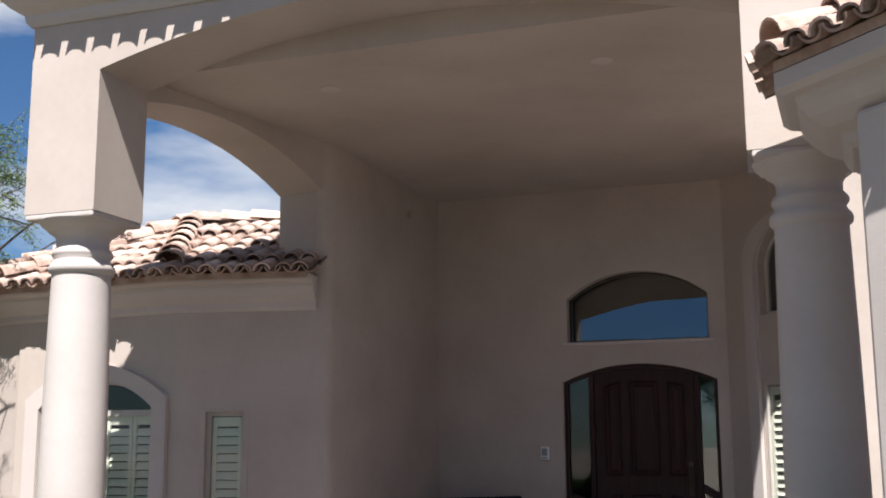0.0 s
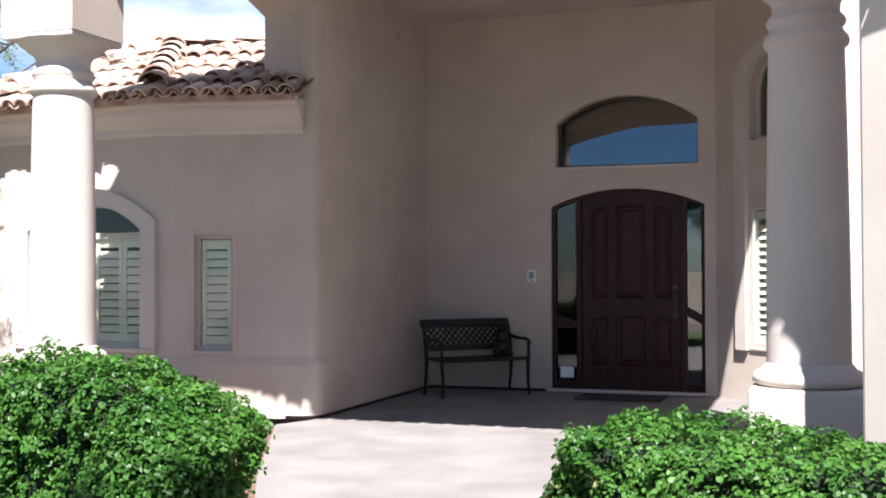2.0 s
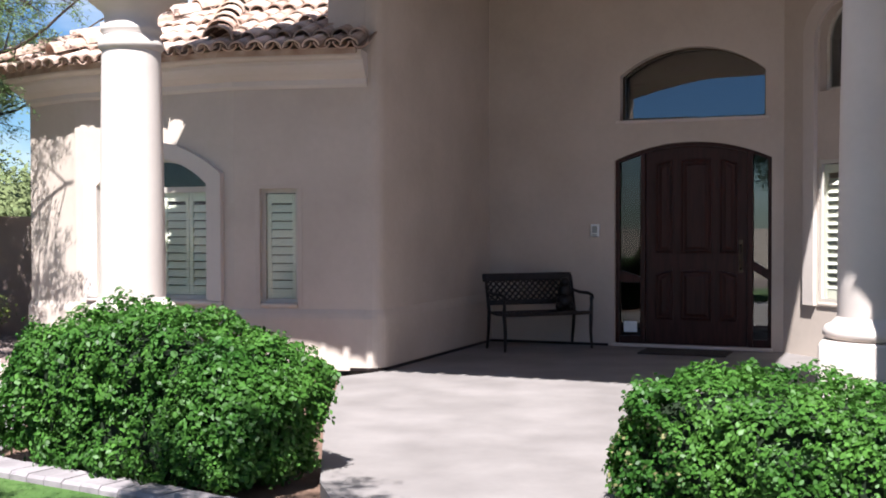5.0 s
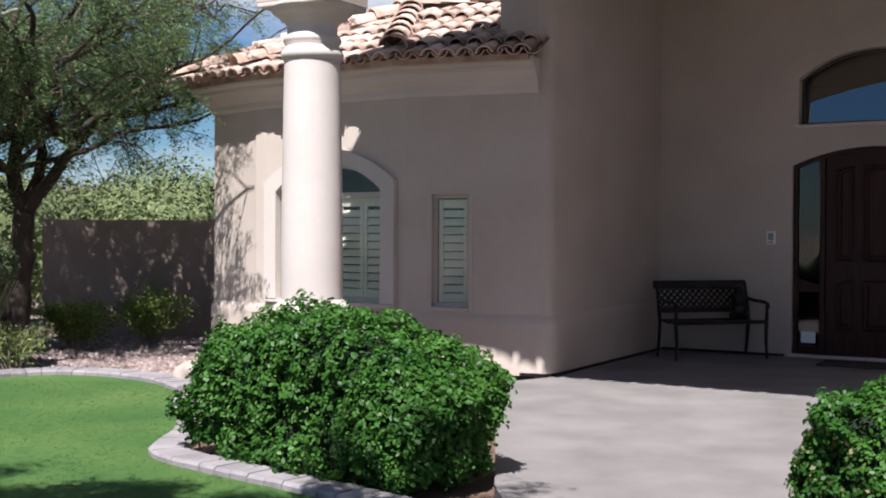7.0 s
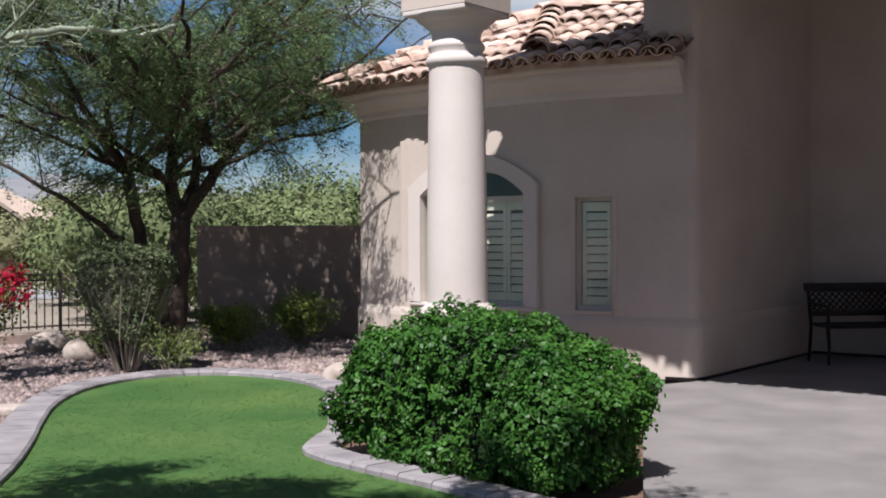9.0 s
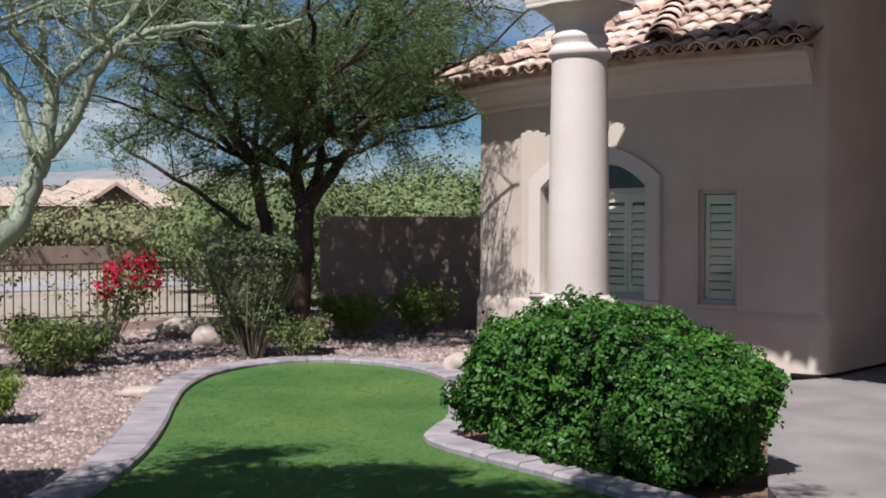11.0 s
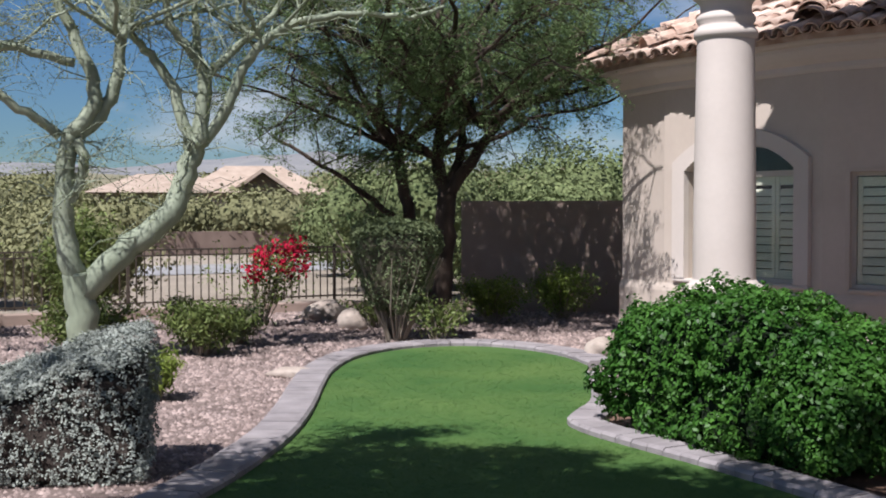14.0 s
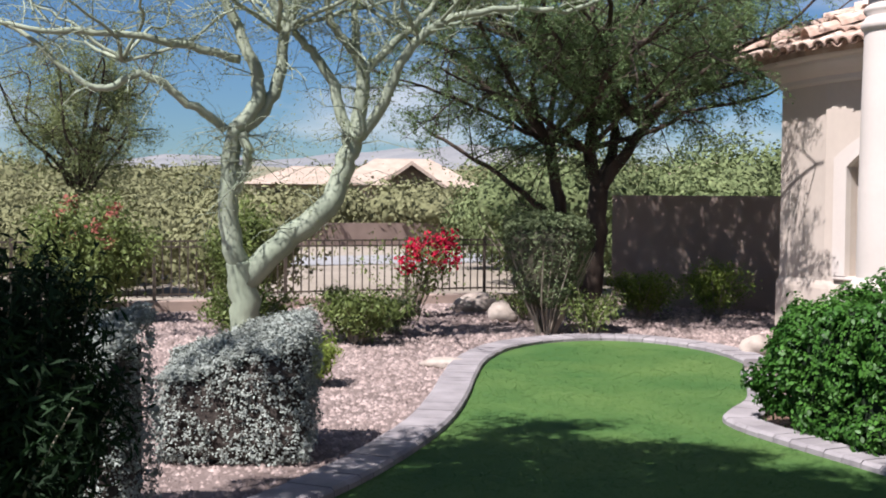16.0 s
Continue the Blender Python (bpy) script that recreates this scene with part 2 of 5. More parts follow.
def tube(bm, points, radii, sides=8, cap=True):
    """A round bar of changing thickness along points."""
    points = [Vector(p) for p in points]
    rings, side = [], None
    for i, p in enumerate(points):
        d = (points[min(i + 1, len(points) - 1)] - points[max(i - 1, 0)]).normalized()
        if side is None:
            side = d.orthogonal().normalized()
        side = (side - d * side.dot(d)).normalized()
        other = d.cross(side)
        r = radii[i] if hasattr(radii, "__len__") else radii
        rings.append([bm.verts.new(p + r * (math.cos(a) * side + math.sin(a) * other)) for a in (2 * math.pi * k / sides for k in range(sides))])
    for a, b in zip(rings, rings[1:]):
        for k in range(sides):
            bm.faces.new((a[k], a[(k + 1) % sides], b[(k + 1) % sides], b[k]))
    if cap:
        bm.faces.new(rings[0][::-1])
        bm.faces.new(rings[-1])


def lathe(bm, profile, sides=40, m=None, cap=True):
    """A turned form: profile of (radius, height) from the foot up."""
    m = m or Matrix()
    rings = [[bm.verts.new(m @ Vector((r * math.cos(2 * math.pi * k / sides), r * math.sin(2 * math.pi * k / sides), z))) for k in range(sides)] for r, z in profile]
    for a, b in zip(rings, rings[1:]):
        for k in range(sides):
            bm.faces.new((a[k], a[(k + 1) % sides], b[(k + 1) % sides], b[k]))
    if cap:
        bm.faces.new(rings[0][::-1])
        bm.faces.new(rings[-1])


def sweep(bm, path, profile, closed_ends=True):
    """A moulding: profile of (outward, height) drawn along a level path, outward being to the path's right, with mitred corners."""
    path = [Vector(p) for p in path]
    rings = []
    for i, p in enumerate(path):
        dirs = []
        if i:
            dirs.append((path[i] - path[i - 1]).normalized())
        if i < len(path) - 1:
            dirs.append((path[i + 1] - path[i]).normalized())
        ns = [Vector((d.y, -d.x)) for d in dirs]
        n = ns[0] if len(ns) == 1 else (ns[0] + ns[1]) / (1 + ns[0].dot(ns[1]))
        rings.append([bm.verts.new((p.x + n.x * o, p.y + n.y * o, z)) for o, z in profile])
    k = len(profile)
    for a, b in zip(rings, rings[1:]):
        for j in range(k):
            bm.faces.new((a[j], a[(j + 1) % k], b[(j + 1) % k], b[j]))
    if closed_ends:
        bm.faces.new(rings[0][::-1])
        bm.faces.new(rings[-1])


def rounded(path, radius, steps=5, which=None):
    """A level path with its inner corners rounded."""
    path = [Vector(p) for p in path]
    out = [path[0]]
    for i in range(1, len(path) - 1):
        if which and i not in which:
            out.append(path[i])
            continue
        a, b = (path[i - 1] - path[i]).normalized(), (path[i + 1] - path[i]).normalized()
        p, q = path[i] + a * radius, path[i] + b * radius
        for k in range(steps + 1):
            t = k / steps
            out.append((1 - t) ** 2 * p + 2 * t * (1 - t) * path[i] + t * t * q)
    return out + [path[-1]]


def arch_top(s, c, hw, spring, rise):
    """The height of a segmental arch at s."""
    if rise <= 0:
        return spring
    r = (hw * hw + rise * rise) / (2 * rise)
    return spring - (r - rise) + math.sqrt(max(r * r - (s - c) ** 2, 0))


def pierced_wall(bm, p, q, z0, z1, thick, openings=(), steps=18):
    """A wall from p to q (seen from its right side) of that thickness behind its face. openings: (from, to, sill, spring, rise[, centre, half width])."""
    p, q = Vector(p), Vector(q)
    d = (q - p).normalized()
    n = Vector((d.y, -d.x))
    length = (q - p).length
    cuts = {0.0, length}
    for o in openings:
        k = steps if o[4] > 0 else 1
        cuts |= {round(o[0] + (o[1] - o[0]) * i / k, 5) for i in range(k + 1)}
    cuts = sorted(c for c in cuts if -1e-6 <= c <= length + 1e-6)
    verts = {}

    def at(s, depth, z):
        key = (round(s, 5), depth, round(z, 5))
        if key not in verts:
            w = p + d * s - n * depth
            verts[key] = bm.verts.new((w.x, w.y, z))
        return verts[key]

    def face(*c):
        c = list(dict.fromkeys(c))
        if len(c) > 2:
            try:
                bm.faces.new(c)
            except ValueError:
                pass

    def top(o, s):
        c, hw = (o[5], o[6]) if len(o) > 5 else ((o[0] + o[1]) / 2, (o[1] - o[0]) / 2)
        return arch_top(s, c, hw, o[3], o[4])

    for a, b in zip(cuts, cuts[1:]):
        mid = (a + b) / 2
        here = sorted((o for o in openings if o[0] < mid < o[1]), key=lambda o: o[2])
        la, lb = z0, z0
        for o in here:
            ha, hb = o[2], o[2]
            if ha > la or hb > lb:
                face(at(a, 0, la), at(b, 0, lb), at(b, 0, hb), at(a, 0, ha))
                face(at(a, thick, la), at(b, thick, lb), at(b, thick, hb), at(a, thick, ha))
                face(at(a, 0, ha), at(b, 0, hb), at(b, thick, hb), at(a, thick, ha))
            la, lb = top(o, a), top(o, b)
            face(at(a, 0, la), at(b, 0, lb), at(b, thick, lb), at(a, thick, la))
        face(at(a, 0, la), at(b, 0, lb), at(b, 0, z1), at(a, 0, z1))
        face(at(a, thick, la), at(b, thick, lb), at(b, thick, z1), at(a, thick, z1))
        face(at(a, 0, z1), at(b, 0, z1), at(b, thick, z1), at(a, thick, z1))
        if not here or here[0][2] > z0:
            face(at(a, 0, z0), at(b, 0, z0), at(b, thick, z0), at(a, thick, z0))
    for o in openings:
        for s in (o[0], o[1]):
            face(at(s, 0, o[2]), at(s, thick, o[2]), at(s, thick, top(o, s)), at(s, 0, top(o, s)))
    for s in (0.0, length):
        lows = [o for o in openings if abs(o[0] - s) < 1e-4 or abs(o[1] - s) < 1e-4]
        zl = max([top(o, s) for o in lows], default=z0)
        face(at(s, 0, zl), at(s, thick, zl), at(s, thick, z1), at(s, 0, z1))


def wall_frame(p, q):
    """The frame of a wall's face: x along it, y into the wall, z up."""
    p, q = Vector(p), Vector(q)
    d = (q - p).normalized()
    return Matrix(((d.x, -d.y, 0, p.x), (d.y, d.x, 0, p.y), (0, 0, 1, 0), (0, 0, 0, 1)))


def arch_outline(s0, s1, sill, spring, rise, grow=0.0, steps=18, foot=0.0):
    c, hw = (s0 + s1) / 2, (s1 - s0) / 2
    pts = [(s0 - grow, sill - foot)]
    if rise <= 0:
        return pts + [(s0 - grow, spring + grow), (s1 + grow, spring + grow), (s1 + grow, sill - foot)]
    for i in range(steps + 1):
        s = s0 + (s1 - s0) * i / steps
        x = c + (s - c) * (hw + grow) / hw
        pts.append((x, arch_top(s, c, hw, spring, rise) + grow * (0.55 + 0.45 * (1 - abs(s - c) / hw))))
    return pts + [(s1 + grow, sill - foot)]


def band(bm, inner, outer, y0, y1, m, close_bottom=True):
    """A raised band between two outlines, from depth y0 (front) to y1."""
    rows = []
    for y, line in ((y1, outer), (y0, outer), (y0, inner), (y1, inner)):
        rows.append([bm.verts.new(m @ Vector((x, y, z))) for x, z in line])
    for a, b in ((0, 1), (1, 2), (2, 3)):
        for i in range(len(inner) - 1):
            bm.faces.new((rows[a][i], rows[a][i + 1], rows[b][i + 1], rows[b][i]))
    if close_bottom:
        for i in (0, -1):
            bm.faces.new([r[i] for r in rows])


def slab(bm, outline, y0, y1, m):
    """A plate with that outline (x, z) between two depths."""
    a = [bm.verts.new(m @ Vector((x, y0, z))) for x, z in outline]
    b = [bm.verts.new(m @ Vector((x, y1, z))) for x, z in outline]
    bm.faces.new(a)
    bm.faces.new(b[::-1])
    k = len(a)
    for i in range(k):
        bm.faces.new((a[i], a[(i + 1) % k], b[(i + 1) % k], b[i]))


def ground_sheet(bm, outline, z, depth=0.0):
    a = [bm.verts.new((x, y, z)) for x, y in outline]
    bm.faces.new(a)
    if depth:
        b = [bm.verts.new((x, y, z - depth)) for x, y in outline]
        k = len(a)
        for i in range(k):
            bm.faces.new((a[i], a[(i + 1) % k], b[(i + 1) % k], b[i]))


# ---- the house: u runs along the front, v into it ----
C0 = Vector((-0.05, 14.10))
TH = radians(-20)
U, V = Vector((math.cos(TH), math.sin(TH))), Vector((-math.sin(TH), math.cos(TH)))


def H(u, v):
    return C0 + U * u + V * v


F = H(0, -3.13)                       # rounded corner of the bay
E = Vector((-2.61, 11.37))            # bay, first bend
HH = Vector((-4.56, 12.28))           # bay, second bend
G = Vector((-5.28, 12.82))            # end of the bay
GB = G + Vector((0.9, 2.6))
CEIL, EAVE, LEDGE = 4.50, 3.135, 0.60
FRONT, BACK = -6.14, -5.50            # the portico's front beam
BL, BR = -1.20, 5.00                  # its ends
AL, AR = -0.55, 4.31                  # its opening
RW0 = H(3.50, 0.0)
RW1 = RW0 + (U - V).normalized() * 1.75

# the door wall, with the door's and the fanlight's openings
DOOR = (1.57, 3.37, 0.0, 2.19, 0.20)
FAN = (1.64, 3.30, 2.66, 3.18, 0.30)
bm = bmesh.new()
pierced_wall(bm, H(0, 0), RW0, 0, CEIL, 0.30, (DOOR, FAN))
part("wall_entry", bm, STUCCO)["kind"] = "structure"
# the side wall of the porch and its plinth
bm = bmesh.new()
side_path = rounded([F + (E - F).normalized() * 0.14, F, H(0, 0.2)], 0.13)
sweep(bm, [(p.x, p.y) for p in side_path], [(0, 0), (0, CEIL + 0.1), (-0.35, CEIL + 0.1), (-0.35, 0)])
tagged(part("wall_porch_side", bm, STUCCO, smooth=False), kind="structure")
BW = (0.35, 1.84, 0.67, 1.86, 0.28)
A_P = F + (E - F).normalized() * 0.14
bm = bmesh.new()
AWIN = (0.27, 0.665, 0.66, 1.80, 0.0)
pierced_wall(bm, E, A_P, 0, EAVE + 0.1, 0.25, (AWIN,))
tagged(part("wall_bay_front", bm, STUCCO), kind="structure")
bm = bmesh.new()
pierced_wall(bm, HH, E, 0, EAVE + 0.1, 0.25, (BW,))
tagged(part("wall_bay_window", bm, STUCCO), kind="structure")
bm = bmesh.new()
pierced_wall(bm, G, HH, 0, EAVE + 0.1, 0.25, ())
tagged(part("wall_bay_end", bm, STUCCO), kind="structure")
bm = bmesh.new()
pierced_wall(bm, GB, G, 0, EAVE + 0.1, 0.25, ())
pierced_wall(bm, GB + Vector((6, 3)), GB, 0, EAVE + 0.1, 0.25, ())
tagged(part("wall_bay_return", bm, STUCCO), kind="structure")
# the angled wall beside the door and the sunny wall past it
RWIN = (0.56, 1.35, 0.60, 2.12, 0.0)
RFAN = (0.57, 1.34, 2.85, 3.42, 0.34)
bm = bmesh.new()
pierced_wall(bm, RW0, RW1, 0, CEIL, 0.28, (RWIN, RFAN))
tagged(part("wall_porch_angle", bm, STUCCO), kind="structure")
RW2 = RW1 + U * 4.5
bm = bmesh.new()
pierced_wall(bm, RW1, RW2, 0, CEIL, 0.28)
tagged(part("wall_right_wing", bm, STUCCO), kind="structure")

# plinth and cornice round the bay
wall_line = rounded([GB, G, HH, E, F, H(0, 0)], 0.13, which=(4,))
bm = bmesh.new()
sweep(bm, wall_line, [(-0.02, 0), (0.032, 0), (0.030, LEDGE - 0.09), (0.022, LEDGE - 0.05), (0.003, LEDGE), (-0.02, LEDGE)])
tagged(part("baseboard_plinth", bm, STUCCO, smooth=False), kind="structure")
# thin dark strip along the foot, for a screed joint and its shade
bm = bmesh.new()
sweep(bm, rounded([F + (E - F).normalized() * 0.3, F, H(0, 0), H(1.5, 0)], 0.13, which=(1,)), [(-0.02, 0.0), (0.036, 0.0), (0.036, 0.03), (-0.02, 0.03)])
tagged(part("trim_base_shadow_gap", bm, IRON), kind="structure")
eave_line = [GB, G, HH, E, F + (E - F).normalized() * 0.12]
bm = bmesh.new()
sweep(bm, eave_line, [(o, z + 0.05) for o, z in ((-0.05, 2.74), (0.014, 2.74), (0.035, 2.77), (0.04, 2.82), (0.07, 2.84), (0.12, 2.88), (0.155, 2.92), (0.175, 2.95), (0.18, 2.985), (0.235, 2.995), (0.255, 3.02), (0.255, 3.07), (-0.05, 3.07))])
tagged(part("trim_bay_cornice", bm, STUCCO_TRIM), kind="structure")

# the portico: front beam with its arch and end blocks, side arches, ceiling, roof
bm = bmesh.new()
pierced_wall(bm, H(BL, FRONT), H(BR, FRONT), 3.26, 5.08, BACK - FRONT, ((AL - BL, AR - BL, 3.26, 4.38, 0.34),), 30)
portico_beam = part("portico_front_arch", bm, STUCCO)
tagged(portico_beam, "beige stucco arched beam over the porch front", "beam", kind="structure")
bm = bmesh.new()
pierced_wall(bm, H(-0.60, BACK), H(0.0, -2.75), 3.26, 5.08, 0.55, ((0.0, 2.42, 3.26, 4.00, 0.40, 0.80, 1.62),), 24)
tagged(part("portico_side_arch", bm, STUCCO), "beige stucco arch joining column and house", "arch", kind="structure")
bm = bmesh.new()
pierced_wall(bm, H(AR - 0.05, -1.2), H(AR - 0.05, BACK), 3.26, 5.08, 0.24, ((0.2, 4.3, 3.26, 4.50, 0.34),), 24)
tagged(part("portico_far_arch", bm, STUCCO), kind="structure", label="beige stucco arch on the far porch side", category="arch")
bm = bmesh.new()
c = [H(-0.62, BACK - 0.02), H(AR - 0.06, BACK - 0.02), H(AR - 0.06, 0.1), H(-0.1, 0.1), H(-0.1, -2.9)]
ground_sheet(bm, [(p.x, p.y) for p in c], CEIL + 0.56, 0.56)
b = [bm.verts.new((p.x, p.y, CEIL)) for p in c]
bm.faces.new(b[::-1])
tagged(part("ceiling", bm, STUCCO), kind="structure")
bm = bmesh.new()
rim = [H(BL, BACK), H(BL, FRONT), H(BR, FRONT), H(BR, BACK)]
sweep(bm, rim, [(-0.05, 4.80), (0.02, 4.80), (0.05, 4.84), (0.06, 4.89), (0.14, 4.94), (0.20, 5.00), (0.23, 5.07), (0.26, 5.09), (0.26, 5.15), (-0.05, 5.15)])
tagged(part("trim_portico_cornice", bm, STUCCO_TRIM), kind="structure")

# ---- windows ----
def louvred_panel(parent, m, s0, s1, z0, z1, depth, pitch=0.085):
    """A shutter leaf: stiles, rails and tilted slats, each slat a piece."""
    bm = bmesh.new()
    w = 0.045
    for lo, hi in (((s0, depth, z0), (s0 + w, depth + 0.03, z1)), ((s1 - w, depth, z0), (s1, depth + 0.03, z1)),
                   ((s0 + w, depth + 0.002, z0), (s1 - w, depth + 0.028, z0 + 0.09)), ((s0 + w, depth + 0.002, z1 - 0.09), (s1 - w, depth + 0.028, z1))):
        box(bm, lo, hi, m, 0.004)
    leaf = part("shutter_leaf", bm, SHUTTER, parent, world_space=True)
    span = z1 - z0 - 0.19
    count = int(span / pitch)
    sl = bmesh.new()
    box(sl, (0, -0.004, -0.040), (s1 - s0 - 2 * w - 0.004, 0.004, 0.040), None, 0.002)
    me = bpy.data.meshes.new("slat")
    sl.to_mesh(me)
    sl.free()
    me.materials.append(SHUTTER)
    for i in range(count):
        ob = new("slat", me)
        ob.parent = leaf
        local = m @ Matrix.Translation((s0 + w + 0.002, depth + 0.017, z0 + 0.095 + pitch * (i + 0.5))) @ pose(0, 0, 0, -27 + random.uniform(-3, 3))
        ob.matrix_local = parent.matrix_basis.inverted() @ local
    return leaf


def window(name, m, o, leaves, label, mullion=None, trim=0.0, deep=0.06):
    """A window in a wall's opening: frame, pane, shutters inside, a near-black sheet for the dim room behind."""
    s0, s1, sill, spring, rise = o
    at = m @ Vector(((s0 + s1) / 2, 0, sill))
    w = thing(name, at, label, "window", kind="structure")
    outer = arch_outline(s0, s1, sill, spring, rise)
    inner = arch_outline(s0 + 0.04, s1 - 0.04, sill + 0.04, spring, max(rise - 0.035, 0) if rise > 0 else 0)
    if rise <= 0:
        inner = [(s0 + 0.04, sill + 0.04), (s0 + 0.04, spring - 0.04), (s1 - 0.04, spring - 0.04), (s1 - 0.04, sill + 0.04)]
    bm = bmesh.new()
    band(bm, inner, outer, deep, deep + 0.05, m)
    box(bm, (s0, deep + 0.002, sill), (s1, deep + 0.052, sill + 0.04), m)
    if mullion:
        box(bm, (s0 + 0.04, deep + 0.004, mullion - 0.03), (s1 - 0.04, deep + 0.046, mullion + 0.03), m)
    fr = part("window_frame", bm, FRAME_PAINT, w, world_space=True)
    bm = bmesh.new()
    slab(bm, inner, deep + 0.025, deep + 0.031, m)
    pane = part("pane", bm, THIN_GLASS, w, world_space=True)
    pane.visible_shadow = False
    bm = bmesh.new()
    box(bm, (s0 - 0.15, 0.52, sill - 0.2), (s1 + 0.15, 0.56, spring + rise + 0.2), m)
    part("room_shade_sheet", bm, DARK_ROOM, w, "near-black sheet in place of the dim room", world_space=True)
    top = mullion if mullion else spring - 0.04
    n = leaves
    for i in range(n):
        a, b = s0 + 0.045 + (s1 - s0 - 0.09) * i / n, s0 + 0.045 + (s1 - s0 - 0.09) * (i + 1) / n
        louvred_panel(w, m, a - 0.002 if i == 0 else a + 0.003, b + 0.002 if i == n - 1 else b - 0.003, sill + 0.042, top - 0.01 if mullion is None else top - 0.03, deep + 0.036)
    if trim:
        bm = bmesh.new()
        o_in = arch_outline(s0 + 0.001, s1 - 0.001, sill, spring, rise)
        o_out = arch_outline(s0, s1, sill, spring, rise, trim)
        band(bm, o_in, o_out, -0.055, 0.02, m)
        bmesh.ops.bevel(bm, geom=[e for e in bm.edges if len(e.link_faces) == 2 and e.calc_face_angle(0) > 1.0], offset=0.02, segments=2, affect="EDGES")
        part("window_surround", bm, STUCCO_TRIM, w, "raised stucco surround", world_space=True)
    else:
        bm = bmesh.new()
        band(bm, outer, [(s0 - 0.045, sill - 0.03), (s0 - 0.045, spring + 0.04), (s1 + 0.045, spring + 0.04), (s1 + 0.045, sill - 0.03)], -0.006, 0.01, m)
        part("window_surround", bm, STUCCO, w, "slim stucco surround", world_space=True)
    bm = bmesh.new()
    box(bm, (s0 - trim, -0.05 if trim else -0.02, sill - 0.045), (s1 + trim, deep, sill - 0.004), m, 0.012)
    part("window_sill", bm, STUCCO if not trim else STUCCO_TRIM, w, world_space=True)
    return w


window("window_1", wall_frame(E, A_P), AWIN, 1, "narrow window with closed grey-green louvred shutters")
window("window_2", wall_frame(HH, E), BW, 4, "arched window with louvred shutters and raised stucco surround", 1.81, 0.18, 0.12)
window("window_3", wall_frame(RW0, RW1), RWIN, 2, "tall shuttered window beside the entrance", deep=0.012)
mR = wall_frame(RW0, RW1)
w4 = thing("window_4", mR @ Vector((1.0, 0, 2.62)), "arched upper window with dark glass", "window", kind="structure")
bm = bmesh.new()
band(bm, arch_outline(RFAN[0] + 0.04, RFAN[1] - 0.04, RFAN[2] + 0.04, RFAN[3], RFAN[4] - 0.03), arch_outline(*RFAN), 0.10, 0.15, mR)
box(bm, (RFAN[0], 0.102, RFAN[2]), (RFAN[1], 0.152, RFAN[2] + 0.04), mR)
part("window_frame", bm, FRAME_PAINT, w4, world_space=True)
bm = bmesh.new()
slab(bm, arch_outline(RFAN[0] + 0.03, RFAN[1] - 0.03, RFAN[2] + 0.03, RFAN[3], RFAN[4] - 0.03), 0.125, 0.131, mR)
part("pane", bm, GLASS, w4, world_space=True).visible_shadow = False
# near-black sheet behind, for the room's shade
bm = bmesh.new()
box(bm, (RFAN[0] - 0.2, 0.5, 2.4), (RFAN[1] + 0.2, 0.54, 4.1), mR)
part("room_shade_sheet", bm, DARK_ROOM, w4, "near-black sheet in place of the dim room", world_space=True)
bm = bmesh.new()
band(bm, arch_outline(RWIN[0] - 0.02, RWIN[1] + 0.02, 0.56, RFAN[3], RFAN[4] + 0.02), arch_outline(RWIN[0] - 0.02, RWIN[1] + 0.02, 0.56, RFAN[3], RFAN[4] + 0.02, 0.17), -0.05, 0.02, mR)
part("window_surround", bm, STUCCO_TRIM, w4, "raised stucco surround", world_space=True)

# ---- the entrance: fanlight, door, side lights ----
mD = wall_frame(H(0, 0), RW0)
fan = thing("window_5", mD @ Vector((2.47, 0, FAN[2])), "wide arched fanlight with dark reflecting glass", "window", kind="structure")
bm = bmesh.new()
band(bm, arch_outline(FAN[0] + 0.03, FAN[1] - 0.03, FAN[2] + 0.03, FAN[3], FAN[4] - 0.025), arch_outline(*FAN), 0.14, 0.19, mD)
box(bm, (FAN[0], 0.142, FAN[2]), (FAN[1], 0.192, FAN[2] + 0.03), mD)
part("window_frame", bm, BRONZE, fan, world_space=True)
bm = bmesh.new()
slab(bm, arch_outline(FAN[0] + 0.02, FAN[1] - 0.02, FAN[2] + 0.02, FAN[3], FAN[4] - 0.025), 0.16, 0.166, mD @ pose(2.47, 0.163, 3.07) @ pose(0, 0, 0, -3.1, 0, -3.4) @ pose(-2.47, -0.163, -3.07))
part("pane", bm, GLASS, fan, world_space=True).visible_shadow = False
bm = bmesh.new()
box(bm, (FAN[0] - 0.05, -0.03, FAN[2] - 0.04), (FAN[1] + 0.05, 0.12, FAN[2] - 0.003), mD, 0.008)
part("window_sill", bm, STUCCO_TRIM, fan, world_space=True)
# the hall: closed walls, coloured near-black for the unlit room's shade
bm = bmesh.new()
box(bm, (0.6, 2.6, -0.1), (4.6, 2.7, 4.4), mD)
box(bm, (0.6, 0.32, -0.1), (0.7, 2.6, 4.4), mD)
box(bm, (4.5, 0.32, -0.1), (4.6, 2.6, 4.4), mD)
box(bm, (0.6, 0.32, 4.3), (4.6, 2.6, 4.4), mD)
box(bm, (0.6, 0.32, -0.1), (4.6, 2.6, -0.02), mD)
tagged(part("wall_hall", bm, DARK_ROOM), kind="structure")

door = thing("front_door", mD @ Vector((2.51, 0.1, 0)), "dark brown panelled arched wooden entrance door, closed", "door")
L0, L1 = 1.93, 3.09


def door_top(s):
    return arch_top(s, 2.47, 0.90, 2.19, 0.20)


